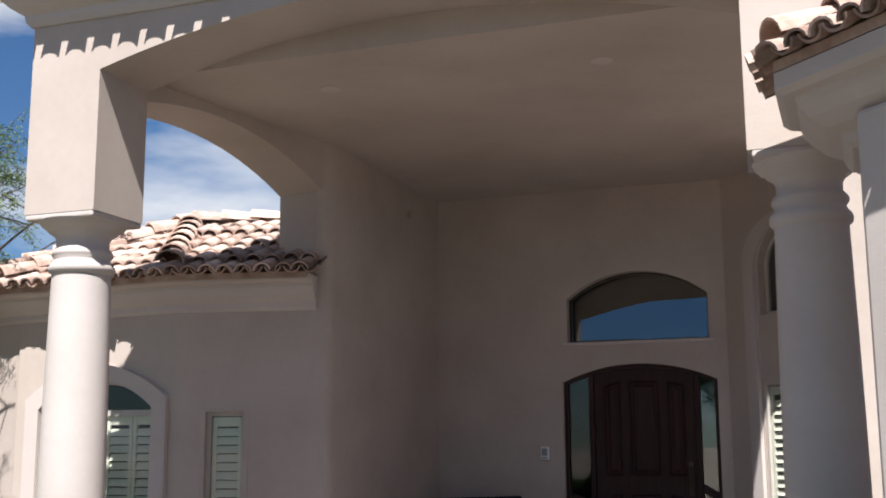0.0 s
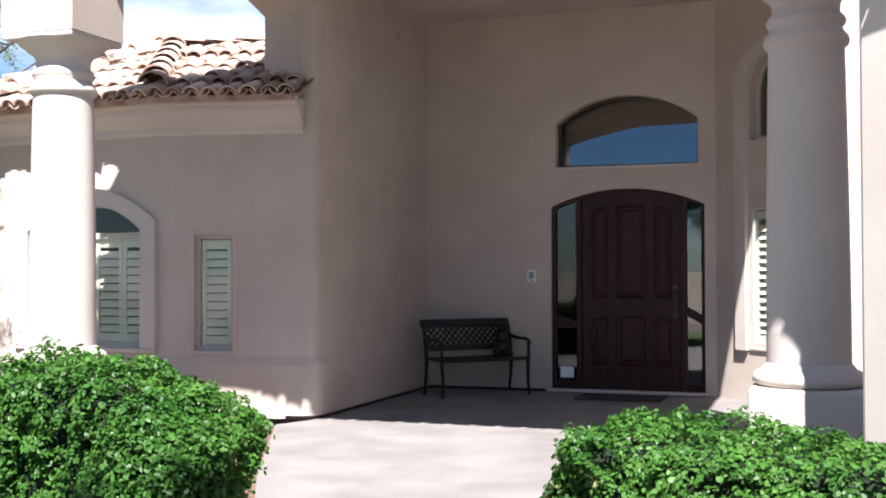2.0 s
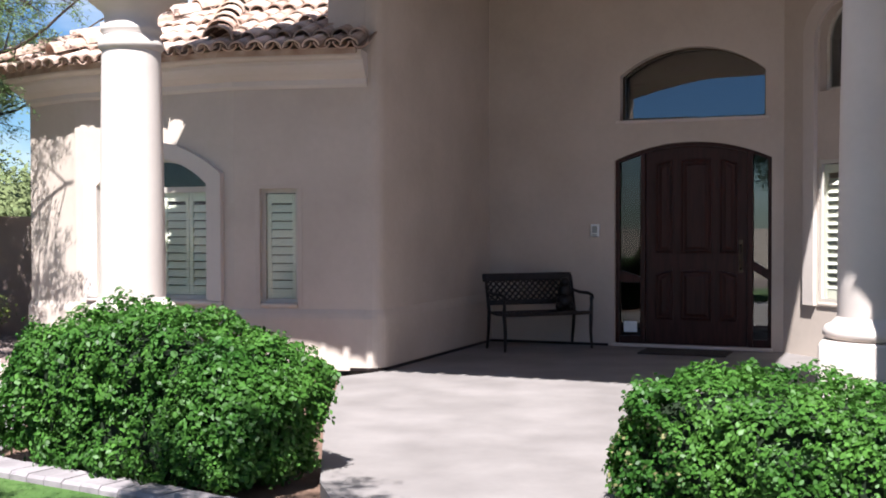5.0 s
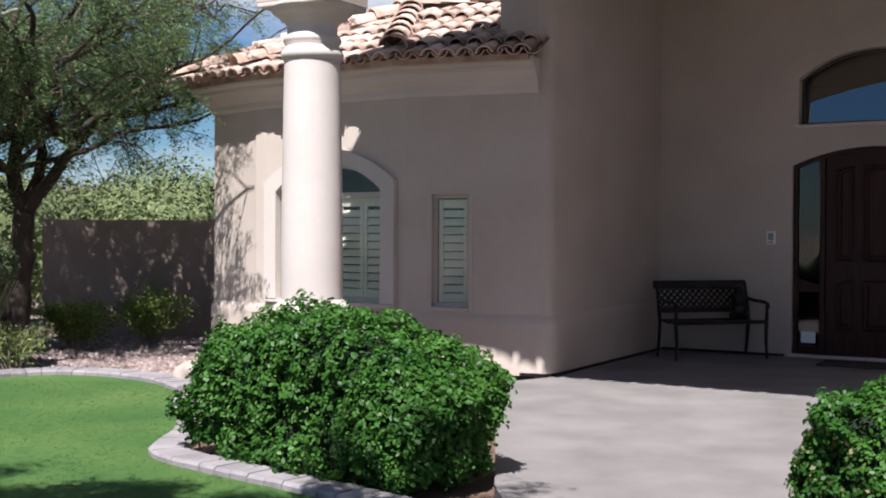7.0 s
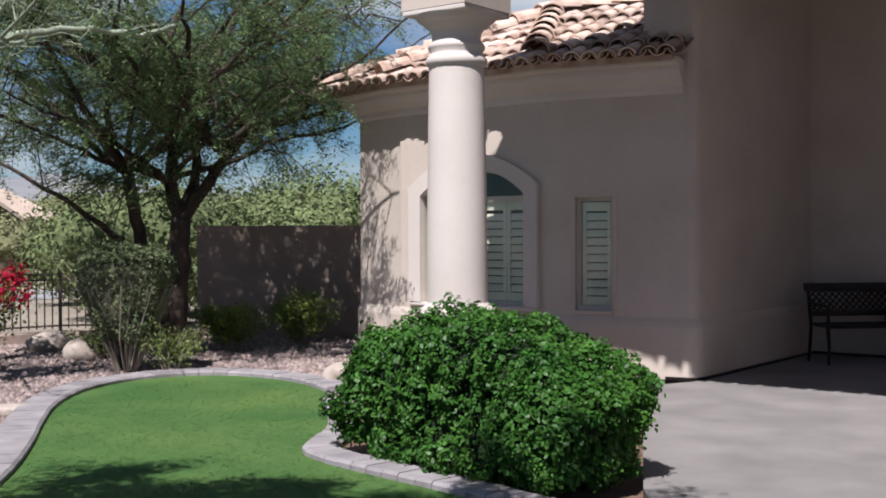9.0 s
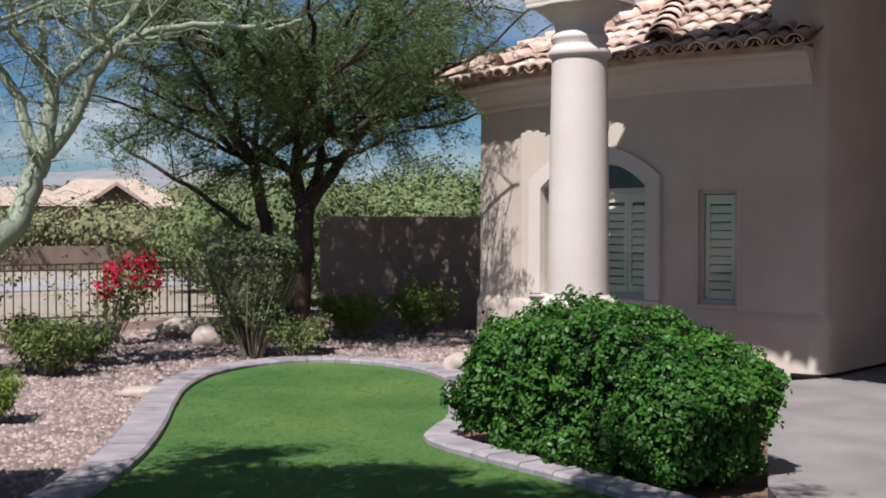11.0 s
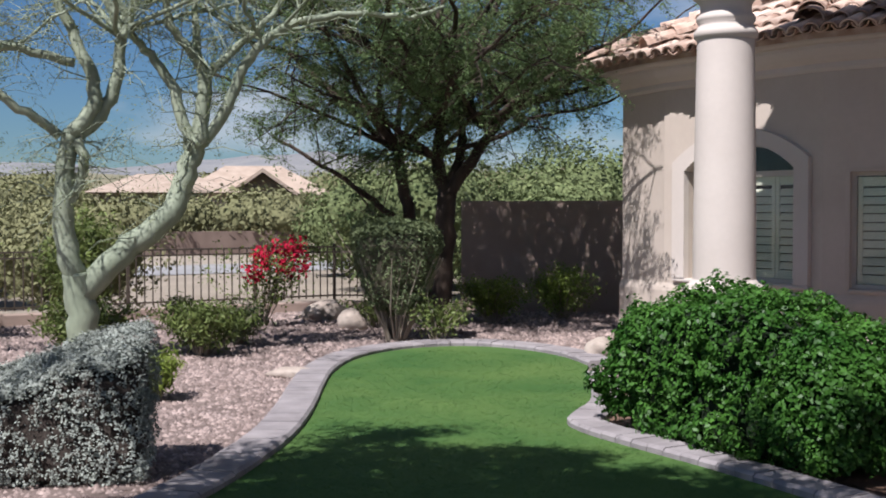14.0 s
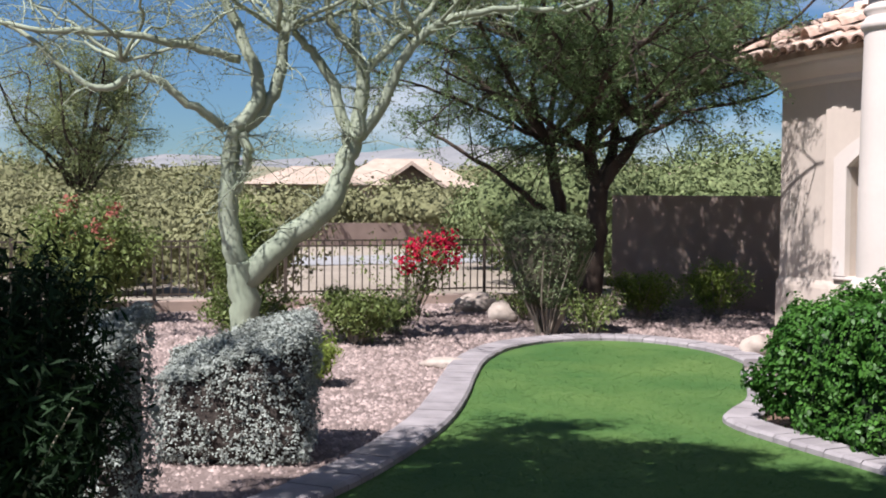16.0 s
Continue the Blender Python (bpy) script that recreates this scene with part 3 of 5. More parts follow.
bm = bmesh.new()
out_l = arch_outline(*DOOR)
in_l = arch_outline(DOOR[0] + 0.045, DOOR[1] - 0.045, 0.0, 2.17, 0.175)
band(bm, in_l, out_l, 0.06, 0.17, mD)
box(bm, (DOOR[0], 0.05, 0.0), (DOOR[1], 0.18, 0.03), mD)
part("door_frame", bm, DOOR_WOOD, door, world_space=True)
for s in (L0 - 0.065, L1 + 0.005):
    part("mullion_post", box_bm((s, 0.065, 0.03), (s + 0.06, 0.165, door_top(s + 0.03) - 0.03), mD, 0.006), DOOR_WOOD, door, world_space=True)
bm = bmesh.new()
pts = [(L0, 0.035)] + [(L0 + (L1 - L0) * i / 14, door_top(L0 + (L1 - L0) * i / 14) - 0.045) for i in range(15)] + [(L1, 0.035)]
slab(bm, pts, 0.10, 0.15, mD)
leaf = part("door_leaf", bm, DOOR_WOOD, door, world_space=True)


def raised_panel(s0, s1, z0, z1, rise0=0.0, rise1=0.0):
    """A moulded panel; its top may slope along the arch."""
    bm = bmesh.new()
    o = [(s0, z0), (s0, z1 + rise0), ((s0 + s1) / 2, z1 + (rise0 + rise1) / 2 + 0.008), (s1, z1 + rise1), (s1, z0)]
    c = ((s0 + s1) / 2, (z0 + z1) / 2)

    def shrink(k):
        return [(x - math.copysign(k, x - c[0]) * (abs(x - c[0]) > 1e-6), z - math.copysign(k, z - c[1])) for x, z in o]
    rows = [(o, 0.102), (o, 0.086), (shrink(0.016), 0.082), (shrink(0.030), 0.098), (shrink(0.045), 0.098), (shrink(0.075), 0.088)]
    vs = [[bm.verts.new(mD @ Vector((x, y, z))) for x, z in line] for line, y in rows]
    for a, b in zip(vs, vs[1:]):
        for i in range(5):
            bm.faces.new((a[i], a[(i + 1) % 5], b[(i + 1) % 5], b[i]))
    bm.faces.new(vs[-1])
    part("panel", bm, DOOR_WOOD, leaf, "raised moulded panel", world_space=True)


W = L1 - L0
for a, b, up0, up1 in ((0.10, 0.29, -0.045, 0.0), (0.37, 0.70, 0.0, 0.0), (0.78, 0.97, 0.0, -0.045)):
    raised_panel(L0 + a * W / 1.07, L0 + b * W / 1.07, 1.10, 2.19, up0, up1)
    raised_panel(L0 + a * W / 1.07, L0 + b * W / 1.07, 0.32, 0.90, up0, up1)
bm = bmesh.new()
tube(bm, [mD @ Vector((L1 - 0.07, 0.09, 0.92)), mD @ Vector((L1 - 0.07, 0.04, 0.95)), mD @ Vector((L1 - 0.07, 0.03, 1.05)), mD @ Vector((L1 - 0.07, 0.05, 1.17)), mD @ Vector((L1 - 0.07, 0.09, 1.20))], 0.011)
box(bm, (L1 - 0.095, 0.088, 0.88), (L1 - 0.045, 0.100, 1.26), mD, 0.004)
part("door_handle", bm, BRONZE, leaf, "long bronze handle set", world_space=True)
for s0, s1 in ((DOOR[0] + 0.045, L0 - 0.065), (L1 + 0.065, DOOR[1] - 0.045)):
    mid = (s0 + s1) / 2
    rail = 0.80 if mid < 2.5 else 0.86
    bm = bmesh.new()
    o = [(s0, rail - 0.05), (s0, rail + (0.02 if mid > 2.5 else 0.10)), (s1, rail + (0.10 if mid > 2.5 else 0.02)), (s1, rail - 0.05)]
    if mid > 2.5:
        o = [(s0, rail + 0.05), (s0, rail + 0.16), (s1, rail + 0.06), (s1, rail - 0.05)]
    slab(bm, o, 0.09, 0.14, mD)
    box(bm, (s0, 0.092, 0.03), (s1, 0.138, 0.12), mD)
    part("sidelight_rail", bm, DOOR_WOOD, door, world_space=True)
    bm = bmesh.new()
    slab(bm, [(s0, 0.10), (s0, door_top(s0) - 0.04), (s1, door_top(s1) - 0.04), (s1, 0.10)], 0.112, 0.118, mD)
    part("sidelight_pane", bm, THIN_GLASS if mid < 2.5 else GLASS, door, "clear side light glass", world_space=True).visible_shadow = False
part("threshold", box_bm((DOOR[0] - 0.02, -0.06, 0.003), (DOOR[1] + 0.02, 0.05, 0.035), mD, 0.008), STUCCO_TRIM, door, "pale threshold", world_space=True)
card = thing("paper_notice", mD @ Vector((1.73, 0.105, 0.24)), "small white paper notice stuck inside the side light", "notice")
part("sheet", box_bm((1.66, 0.102, 0.16), (1.82, 0.108, 0.29), mD), WHITE_PLASTIC, card, world_space=True)
kp = thing("wall_intercom", mD @ Vector((1.34, -0.03, 1.36)), "small white wall intercom with grey screen", "intercom")
part("housing", box_bm((1.29, -0.035, 1.29), (1.39, 0.0, 1.44), mD, 0.008), WHITE_PLASTIC, kp, world_space=True)
part("screen", box_bm((1.308, -0.040, 1.335), (1.372, -0.034, 1.42), mD, 0.002), GREY_PLASTIC, kp, "grey screen", world_space=True)
part("button_bar", box_bm((1.308, -0.040, 1.305), (1.372, -0.034, 1.322), mD, 0.002), GREY_PLASTIC, kp, world_space=True)
dm = thing("doormat", mD @ Vector((2.5, -0.55, 0)), "dark fibre doormat lying before the door", "doormat")
bm = box_bm((2.02, -0.78, 0.004), (2.98, -0.24, 0.022), mD, 0.006)
part("mat", bm, MAT_FIBRE, dm, world_space=True)
for i, (u, v) in enumerate(((0.75, -4.7), (3.1, -4.6))):
    cl = thing("recessed_ceiling_light", (*H(u, v), CEIL), "small unlit recessed ceiling light", "ceiling light", "porch ceiling lights")
    bm = bmesh.new()
    lathe(bm, [(0.055, -0.012), (0.085, -0.012), (0.09, -0.004), (0.09, -0.001), (0.05, -0.001)], 24)
    part("trim_ring", bm, STUCCO_TRIM, cl)
    bm = bmesh.new()
    lathe(bm, [(0.0, -0.008), (0.052, -0.008), (0.052, -0.002), (0.0, -0.002)], 20)
    part("lens", bm, DARK_ROOM, cl, "unlit lens")


# ---- columns ----
def column(at, label, turn):
    """A smooth Tuscan column on a square pedestal; its capital carries the beam's end block."""
    col = thing("column", (*at, 0), label, "column", "porch columns", turn=turn)
    bm = box_bm((-0.34, -0.34, -0.08), (0.34, 0.34, 0.73), None, 0.02)
    part("pedestal", bm, STUCCO_TRIM, col, "square stucco pedestal")
    bm = bmesh.new()
    lathe(bm, [(0.29, 0.73), (0.32, 0.738), (0.338, 0.76), (0.338, 0.785), (0.32, 0.815), (0.285, 0.832), (0.275, 0.845), (0.254, 0.87)], 44, None, False)
    part("base_ring", bm, STUCCO_TRIM, col, "rounded base moulding", smooth=True)
    bm = bmesh.new()
    lathe(bm, [(0.253, 0.84)] + [(0.253 - 0.026 * (i / 8) ** 1.6, 0.84 + 1.97 * i / 8) for i in range(1, 9)], 44, None, False)
    part("shaft", bm, STUCCO_TRIM, col, smooth=True)
    bm = bmesh.new()
    lathe(bm, [(0.226, 2.80), (0.252, 2.825), (0.257, 2.85), (0.25, 2.875), (0.228, 2.90), (0.215, 2.93), (0.235, 2.955), (0.238, 2.975), (0.228, 2.995), (0.203, 3.02), (0.205, 3.08), (0.225, 3.115),
               (0.265, 3.14), (0.275, 3.16), (0.29, 3.165), (0.325, 3.19), (0.345, 3.225)], 44, None, False)
    part("capital", bm, STUCCO_TRIM, col, "moulded capital", smooth=True)
    bm = box_bm((-0.318, -0.318, 3.215), (0.318, 0.318, 3.262), None, 0.012)
    part("abacus", bm, STUCCO_TRIM, col)
    return col


VC = (FRONT + BACK) / 2
column(H((BL + AL) / 2, VC), "beige stucco column standing behind the clipped hedge", -20)
column(H((AR + BR) / 2, VC), "beige stucco column in shade beside the wing wall", -20)


# ---- clay tiles ----
def tile_mesh(name, length, r0, r1, mat, sides=7, thick=0.016):
    """A tapering half-round tile: it lies along y, its wide low end at y=0."""
    bm = bmesh.new()
    rows = []
    for y, r in ((0, r0), (length, r1)):
        rows.append([bm.verts.new((r * math.cos(a), y, r * 0.85 * math.sin(a))) for a in (math.pi * k / sides for k in range(sides + 1))])
        rows.append([bm.verts.new(((r - thick) * math.cos(a), y, (r * 0.85 - thick) * math.sin(a))) for a in (math.pi * k / sides for k in range(sides + 1))])
    o0, i0, o1, i1 = rows
    for a, b in ((o0, o1), (i1, i0), (i0, o0)):
        for k in range(sides):
            bm.faces.new((a[k], a[k + 1], b[k + 1], b[k]))
    bmesh.ops.recalc_face_normals(bm, faces=bm.faces)
    me = bpy.data.meshes.new(name)
    bm.to_mesh(me)
    bm.free()
    me.materials.append(mat)
    return me


COVER = [tile_mesh("cover_tile", 0.44, 0.090, 0.072, TILE), tile_mesh("cover_tile", 0.44, 0.086, 0.070, TILE_DARK), tile_mesh("cover_tile", 0.46, 0.094, 0.074, TILE)]
HIPCAP = [tile_mesh("hip_tile", 0.46, 0.15, 0.12, TILE), tile_mesh("hip_tile", 0.46, 0.15, 0.12, TILE_DARK)]


def tiled_facet(roof, corners, eave_z, slope, rng, pitch=0.188, course=0.36, rise=0.0, limit=400):
    """Courses of cover tiles over one facet, whose plan is a convex polygon that starts with the eave's two ends, left to right."""
    a, b = Vector(corners[0]), Vector(corners[1])
    d = (b - a).normalized()
    up = Vector((-d.y, d.x))
    poly = [((Vector(c) - a).dot(d), (Vector(c) - a).dot(up)) for c in corners]
    tilt = math.atan(slope)
    width = max(p[0] for p in poly)
    low = min(p[0] for p in poly)
    depth = max(p[1] for p in poly)

    def inside(x, y):
        k = len(poly)
        return all((poly[(i + 1) % k][0] - poly[i][0]) * (y - poly[i][1]) - (poly[(i + 1) % k][1] - poly[i][1]) * (x - poly[i][0]) > -0.03 for i in range(k))
    # the deck under the tiles, with pans
    bm = bmesh.new()
    top = [bm.verts.new((*(a + d * x + up * y), eave_z + y * slope)) for x, y in poly]
    low_v = [bm.verts.new((*(a + d * x + up * y), eave_z + y * slope - 0.06)) for x, y in poly]
    bm.faces.new(top)
    bm.faces.new(low_v[::-1])
    for i in range(len(poly)):
        j = (i + 1) % len(poly)
        bm.faces.new((top[i], low_v[i], low_v[j], top[j]))
    part("roof_deck", bm, TILE_DARK, roof, world_space=True)
    base = roof.matrix_basis.inverted()
    frame3 = Matrix(((d.x, up.x, 0, a.x), (d.y, up.y, 0, a.y), (0, 0, 1, eave_z), (0, 0, 0, 1))) @ pose(0, 0, 0, math.degrees(tilt))
    made = 0
    flow = course * math.cos(tilt)
    for row in range(int(depth / flow) + 1):
        y = row * flow
        x = low + pitch * 0.5
        while x < width:
            if inside(x, y + 0.06) and made < limit:
                ob = new("roof_tile", rng.choice(COVER))
                ob.parent = roof
                lift = 0.035 + 0.012 * (row % 2) + rng.uniform(0, 0.014)
                ob.matrix_local = base @ frame3 @ pose(x + rng.uniform(-0.014, 0.014), row * course - 0.10 + rng.uniform(-0.025, 0.025), lift, rng.uniform(-4.5, -2), rng.uniform(-4, 4), rng.uniform(-3, 3))
                # the trough beside it at the eave
                if row == 0:
                    tr = new("pan_tile", COVER[1])
                    tr.parent = roof
                    tr.matrix_local = base @ frame3 @ pose(x + pitch / 2, -0.07 + rng.uniform(-0.02, 0.02), 0.075, 0, 180, 0)
                made += 1
            x += pitch
    return made


def hip_run(roof, p, q, rng, step=0.36):
    p, q = Vector(p), Vector(q)
    n = int((q - p).length / step) + 1
    m = (q - p).to_track_quat("Y", "Z").to_matrix().to_4x4()
    for i in range(n):
        ob = new("hip_tile", rng.choice(HIPCAP))
        ob.parent = roof
        ob.matrix_local = roof.matrix_basis.inverted() @ Matrix.Translation(p + (q - p).normalized() * step * i + Vector((0, 0, 0.105))) @ m @ pose(rng.uniform(-0.01, 0.01), 0, 0, -4 + rng.uniform(-2, 1), rng.uniform(-4, 4), rng.uniform(-3, 3))


rng = random.Random(11)
OUT = 0.31
nA, nB, nD = ((E - F).normalized(), (HH - E).normalized(), (G - HH).normalized())
nA, nB, nD = Vector((-nA.y, nA.x)), Vector((-nB.y, nB.x)), Vector((-nD.y, nD.x))


def mitre(p, a, b, k):
    return p + (a + b) / (1 + a.dot(b)) * k


F2 = F + nA * OUT + (E - F).normalized() * 0.16
E2, H2 = mitre(E, nA, nB, OUT), mitre(HH, nB, nD, OUT)
T2 = G + nD * OUT + (G - HH).normalized() * 0.52
APEX = Vector((-2.98, 13.40))
APEX2 = Vector((-0.75, 13.25))
roof = thing("bay_roof", (*E2, EAVE), "weathered clay barrel tile hip roof over the bay", "roof", kind="structure")
for pts in ([E2, F2, APEX2, APEX], [H2, E2, APEX], [T2, H2, APEX]):
    up = Vector((-(pts[1] - pts[0]).y, (pts[1] - pts[0]).x)).normalized()
    run = (APEX - pts[0]).dot(up)
    tiled_facet(roof, pts, EAVE, 0.90 / run, rng)
TOPZ = EAVE + 0.90
hip_run(roof, (*E2, EAVE + 0.02), (*APEX, TOPZ), rng)
hip_run(roof, (*H2, EAVE + 0.02), (*APEX, TOPZ), rng)
hip_run(roof, (*T2, EAVE + 0.02), (*APEX, TOPZ), rng)
hip_run(roof, (*APEX, TOPZ), (*APEX2, TOPZ), rng)
back_v = [T2, APEX, APEX2, APEX2 + Vector((0, 3)), T2 + Vector((2.5, 4))]
bm = bmesh.new()
bm.faces.new([bm.verts.new((p.x, p.y, z)) for p, z in zip(back_v, (EAVE, TOPZ, TOPZ, EAVE, EAVE))])
part("roof_back", bm, TILE_DARK, roof, world_space=True)

# the portico's roof: one course of tile ends over the cornice and a low slope behind
proof = thing("portico_roof", (*H(BL, FRONT), 5.15), "clay tile roof edge over the portico cornice", "roof", kind="structure")
bm = bmesh.new()
lowr = [H(BL - 0.46, FRONT - 0.33), H(BR + 0.26, FRONT - 0.33), H(BR + 0.26, BACK), H(4.45, BACK), H(4.45, 1.5), H(-0.2, 1.5), H(-0.38, -2.6), H(-0.95, BACK + 0.2), H(BL - 0.46, BACK + 0.2)]
mid = H(1.9, -1.5)
vs = [bm.verts.new((*p, 5.153)) for p in lowr]
tp = bm.verts.new((*mid, 6.3))
bm.faces.new(vs[::-1])
for i in range(9):
    bm.faces.new((vs[i], vs[(i + 1) % 9], tp))
part("roof_deck", bm, TILE_DARK, proof, world_space=True)
for line, n, ang in (((BL - 0.2, BR + 0.2), 28, -20), ((FRONT - 0.2, BACK + 0.1), 5, -110)):
    for i in range(n):
        k = line[0] + (line[1] - line[0]) * i / (n - 1)
        p = H(k, FRONT - 0.33) if ang == -20 else H(BL - 0.46, k)
        ob = new("roof_tile", rng.choice(COVER))
        ob.parent = proof
        ob.matrix_local = proof.matrix_basis.inverted() @ pose(p.x, p.y, 5.17, 0, 0, ang) @ pose(0, -0.09, 0.0, 14, rng.uniform(-4, 4), rng.uniform(-3, 3))

# ---- the wing at the side: pier, cornice, tile corner ----
WP = Vector((2.13, 5.66))              # the pier's inner front corner
bm = bmesh.new()
box(bm, (0, 0, -0.08), (3.0, 0.50, 3.15), Matrix.Translation((*WP, 0)) @ pose(0, 0, 0, 0, 0, -65), 0.03)
tagged(part("wall_wing_pier", bm, STUCCO_TRIM), kind="structure")
bm = bmesh.new()
wl0 = [WP + (U + V).normalized() * 0.5, WP, WP + (U - V).normalized() * 3.0]
sweep(bm, wl0, [(-0.05, -0.08), (0.10, -0.08), (0.10, 0.38), (0.08, 0.42), (0.0, 0.45), (-0.05, 0.45)])
tagged(part("baseboard_wing", bm, STUCCO_TRIM), kind="structure")
# its beam and eave turn there by half a right angle
WD, WN = (U - V).normalized(), (U + V).normalized()
WC, WZ = Vector((1.81, 5.93)), 3.44       # the eave's outer corner and height
WB = mitre(WC, U, WN, 0.40)
bm = bmesh.new()
ground_sheet(bm, [tuple(p) for p in (WB + V * 0.6, WB, WB + WD * 3.0, WB + WD * 3.0 + WN * 2.2, WB + V * 0.6 + U * 2.4)], WZ, 0.42)
tagged(part("wall_wing_beam", bm, STUCCO_TRIM), kind="structure")
bm = bmesh.new()
sweep(bm, [WB + V * 0.6, WB, WB + WD * 3.0], [(o, WZ + z) for o, z in ((-0.05, -0.41), (0.02, -0.41), (0.05, -0.38), (0.07, -0.33), (0.15, -0.30), (0.23, -0.24), (0.28, -0.18), (0.30, -0.13), (0.36, -0.12), (0.40, -0.09), (0.40, 0.003), (-0.05, 0.003))])
tagged(part("trim_wing_cornice", bm, STUCCO_TRIM), kind="structure")
wroof = thing("wing_roof", (*WB, WZ), "weathered red clay tile roof corner with broken edge tiles", "roof", kind="structure")
w_b, w_in = WC + WD * 3.2, mitre(WC, U, WN, 1.2)
tiled_facet(wroof, [WC, w_b, w_b + WN * 1.2, w_in], WZ + 0.07, 0.40, rng, limit=90)
tiled_facet(wroof, [WC + V * 0.72, WC, w_in, WC + V * 0.72 + U * 1.2], WZ + 0.07, 0.40, rng, limit=40)
hip_run(wroof, (*WC, WZ + 0.09), (*w_in, WZ + 0.55), rng)
# unseen wall closing the side court, added to keep sky light off the porch
bm = bmesh.new()
pierced_wall(bm, RW2, WP + U * 3.0, -0.05, 4.3, 0.25)
tagged(part("wall_sky_block", bm, STUCCO), kind="structure")

# ---- unseen dark ground behind the camera, added to cut bounce light ----
bm = bmesh.new()
ground_sheet(bm, [(-0.5, -14.0), (14.0, -14.0), (14.0, 2.39), (-0.5, 2.39)], -0.02, 0.12)
tagged(part("ground_bounce_cut", bm, material("bounce_cut_dark", (0.045, 0.043, 0.042), (0.065, 0.062, 0.06), 3, 0.9, 0.3, 60, fine=0.2)), kind="structure")

# ---- porch floor ----
bm = bmesh.new()
fl = [H(0.0, 0.3), H(0, -3.2), Vector((-1.46, 10.75)), Vector((-1.24, 8.2)), Vector((-0.98, 6.3)), Vector((-0.5, 4.75)), Vector((-0.5, 2.4)), Vector((7.0, 2.4)), Vector((8.0, 8.0)), RW2, RW1, RW0, H(3.5, 0.3)]
ground_sheet(bm, [(p.x, p.y) for p in fl], 0.0, 0.14)
tagged(part("floor_porch", bm, CONCRETE), kind="structure")

# ---- the garden's ground ----
bm = bmesh.new()
ring = 600.0
bmesh.ops.create_grid(bm, x_segments=2, y_segments=2, size=ring, matrix=Matrix.Translation((-40, 120, -0.30)))
tagged(part("ground", bm, DESERT), kind="structure")


def smooth_line(pts, n=6, closed=False):
    """A soft curve through plan points."""
    pts = [Vector(p) for p in pts]
    out, k = [], len(pts)
    for i in range(k if closed else k - 1):
        g = [pts[(i + j) % k] if closed else pts[min(max(i + j, 0), k - 1)] for j in (-1, 0, 1, 2)]
        for s in range(n):
            t = s / n
            out.append(0.5 * (2 * g[1] + (g[2] - g[0]) * t + (2 * g[0] - 5 * g[1] + 4 * g[2] - g[3]) * t * t + (3 * g[1] - g[0] - 3 * g[2] + g[3]) * t ** 3))
    return out if closed else out + [pts[-1]]


# inner edge of the curb along the gravel, round the head of the lawn, then along the hedge
edge_a = smooth_line([(-3.45, 0.6), (-3.75, 2.2), (-3.98, 3.4), (-4.22, 4.35), (-4.60, 5.35), (-4.95, 6.05), (-5.40, 6.80), (-5.85, 7.50), (-6.35, 8.35), (-6.68, 9.2), (-6.72, 9.9), (-6.52, 10.42), (-6.1, 10.70), (-5.55, 10.66), (-4.95, 10.35), (-4.45, 9.85)])
edge_b = smooth_line([(-4.2, 9.2), (-3.85, 8.5), (-3.58, 7.85), (-3.48, 7.30), (-3.38, 7.0), (-3.10, 6.74), (-2.66, 6.48), (-2.12, 6.18), (-1.6, 5.85), (-1.05, 5.48), (-0.6, 5.1)])
lawn_edge = edge_a + edge_b + [Vector((-0.5, -1.0)), Vector((-3.0, -1.0))]
bm = bmesh.new()
f = bm.faces.new([bm.verts.new((p.x, p.y, -0.06)) for p in lawn_edge])
bmesh.ops.triangulate(bm, faces=[f])
lawn = tagged(part("lawn", bm, GRASS_BASE), "smooth mown green lawn with a curved edge", "lawn", kind="structure")
bm = bmesh.new()
bed = [Vector((-0.5, -4.0)), Vector((-0.5, 4.7)), Vector((-0.8, 6.2)), Vector((-1.2, 11.3)), Vector((-4.5, 13.0)), Vector((-5.3, 16.5)), Vector((-8.7, 14.9)), Vector((-10.4, 14.1)), Vector((-15.3, 6.0)), Vector((-18, -4.0))]
f = bm.faces.new([bm.verts.new((p.x, p.y, -0.09)) for p in bed])
bmesh.ops.triangulate(bm, faces=[f])
tagged(part("ground_gravel_bed", bm, GRAVEL_BASE), kind="structure")

bm = bmesh.new()
soil = [(-4.35, 12.0), (-3.6, 8.4), (-3.2, 7.2), (-0.86, 6.0), (-1.02, 8.0), (-1.38, 10.8), (-1.2, 11.4)]
f = bm.faces.new([bm.verts.new((x, y, -0.075)) for x, y in soil])
bmesh.ops.triangulate(bm, faces=[f])
tagged(part("ground_soil_bed", bm, SOIL), kind="structure")


def inside_poly(x, y, poly):
    px = np.array([p.x for p in poly])
    py = np.array([p.y for p in poly])
    qx, qy = np.roll(px, -1), np.roll(py, -1)
    hit = np.zeros(len(x), bool)
    for a, b, c, d in zip(px, py, qx, qy):
        hit ^= ((b > y) != (d > y)) & (x < (c - a) * (y - b) / (d - b + 1e-12) + a)
    return hit


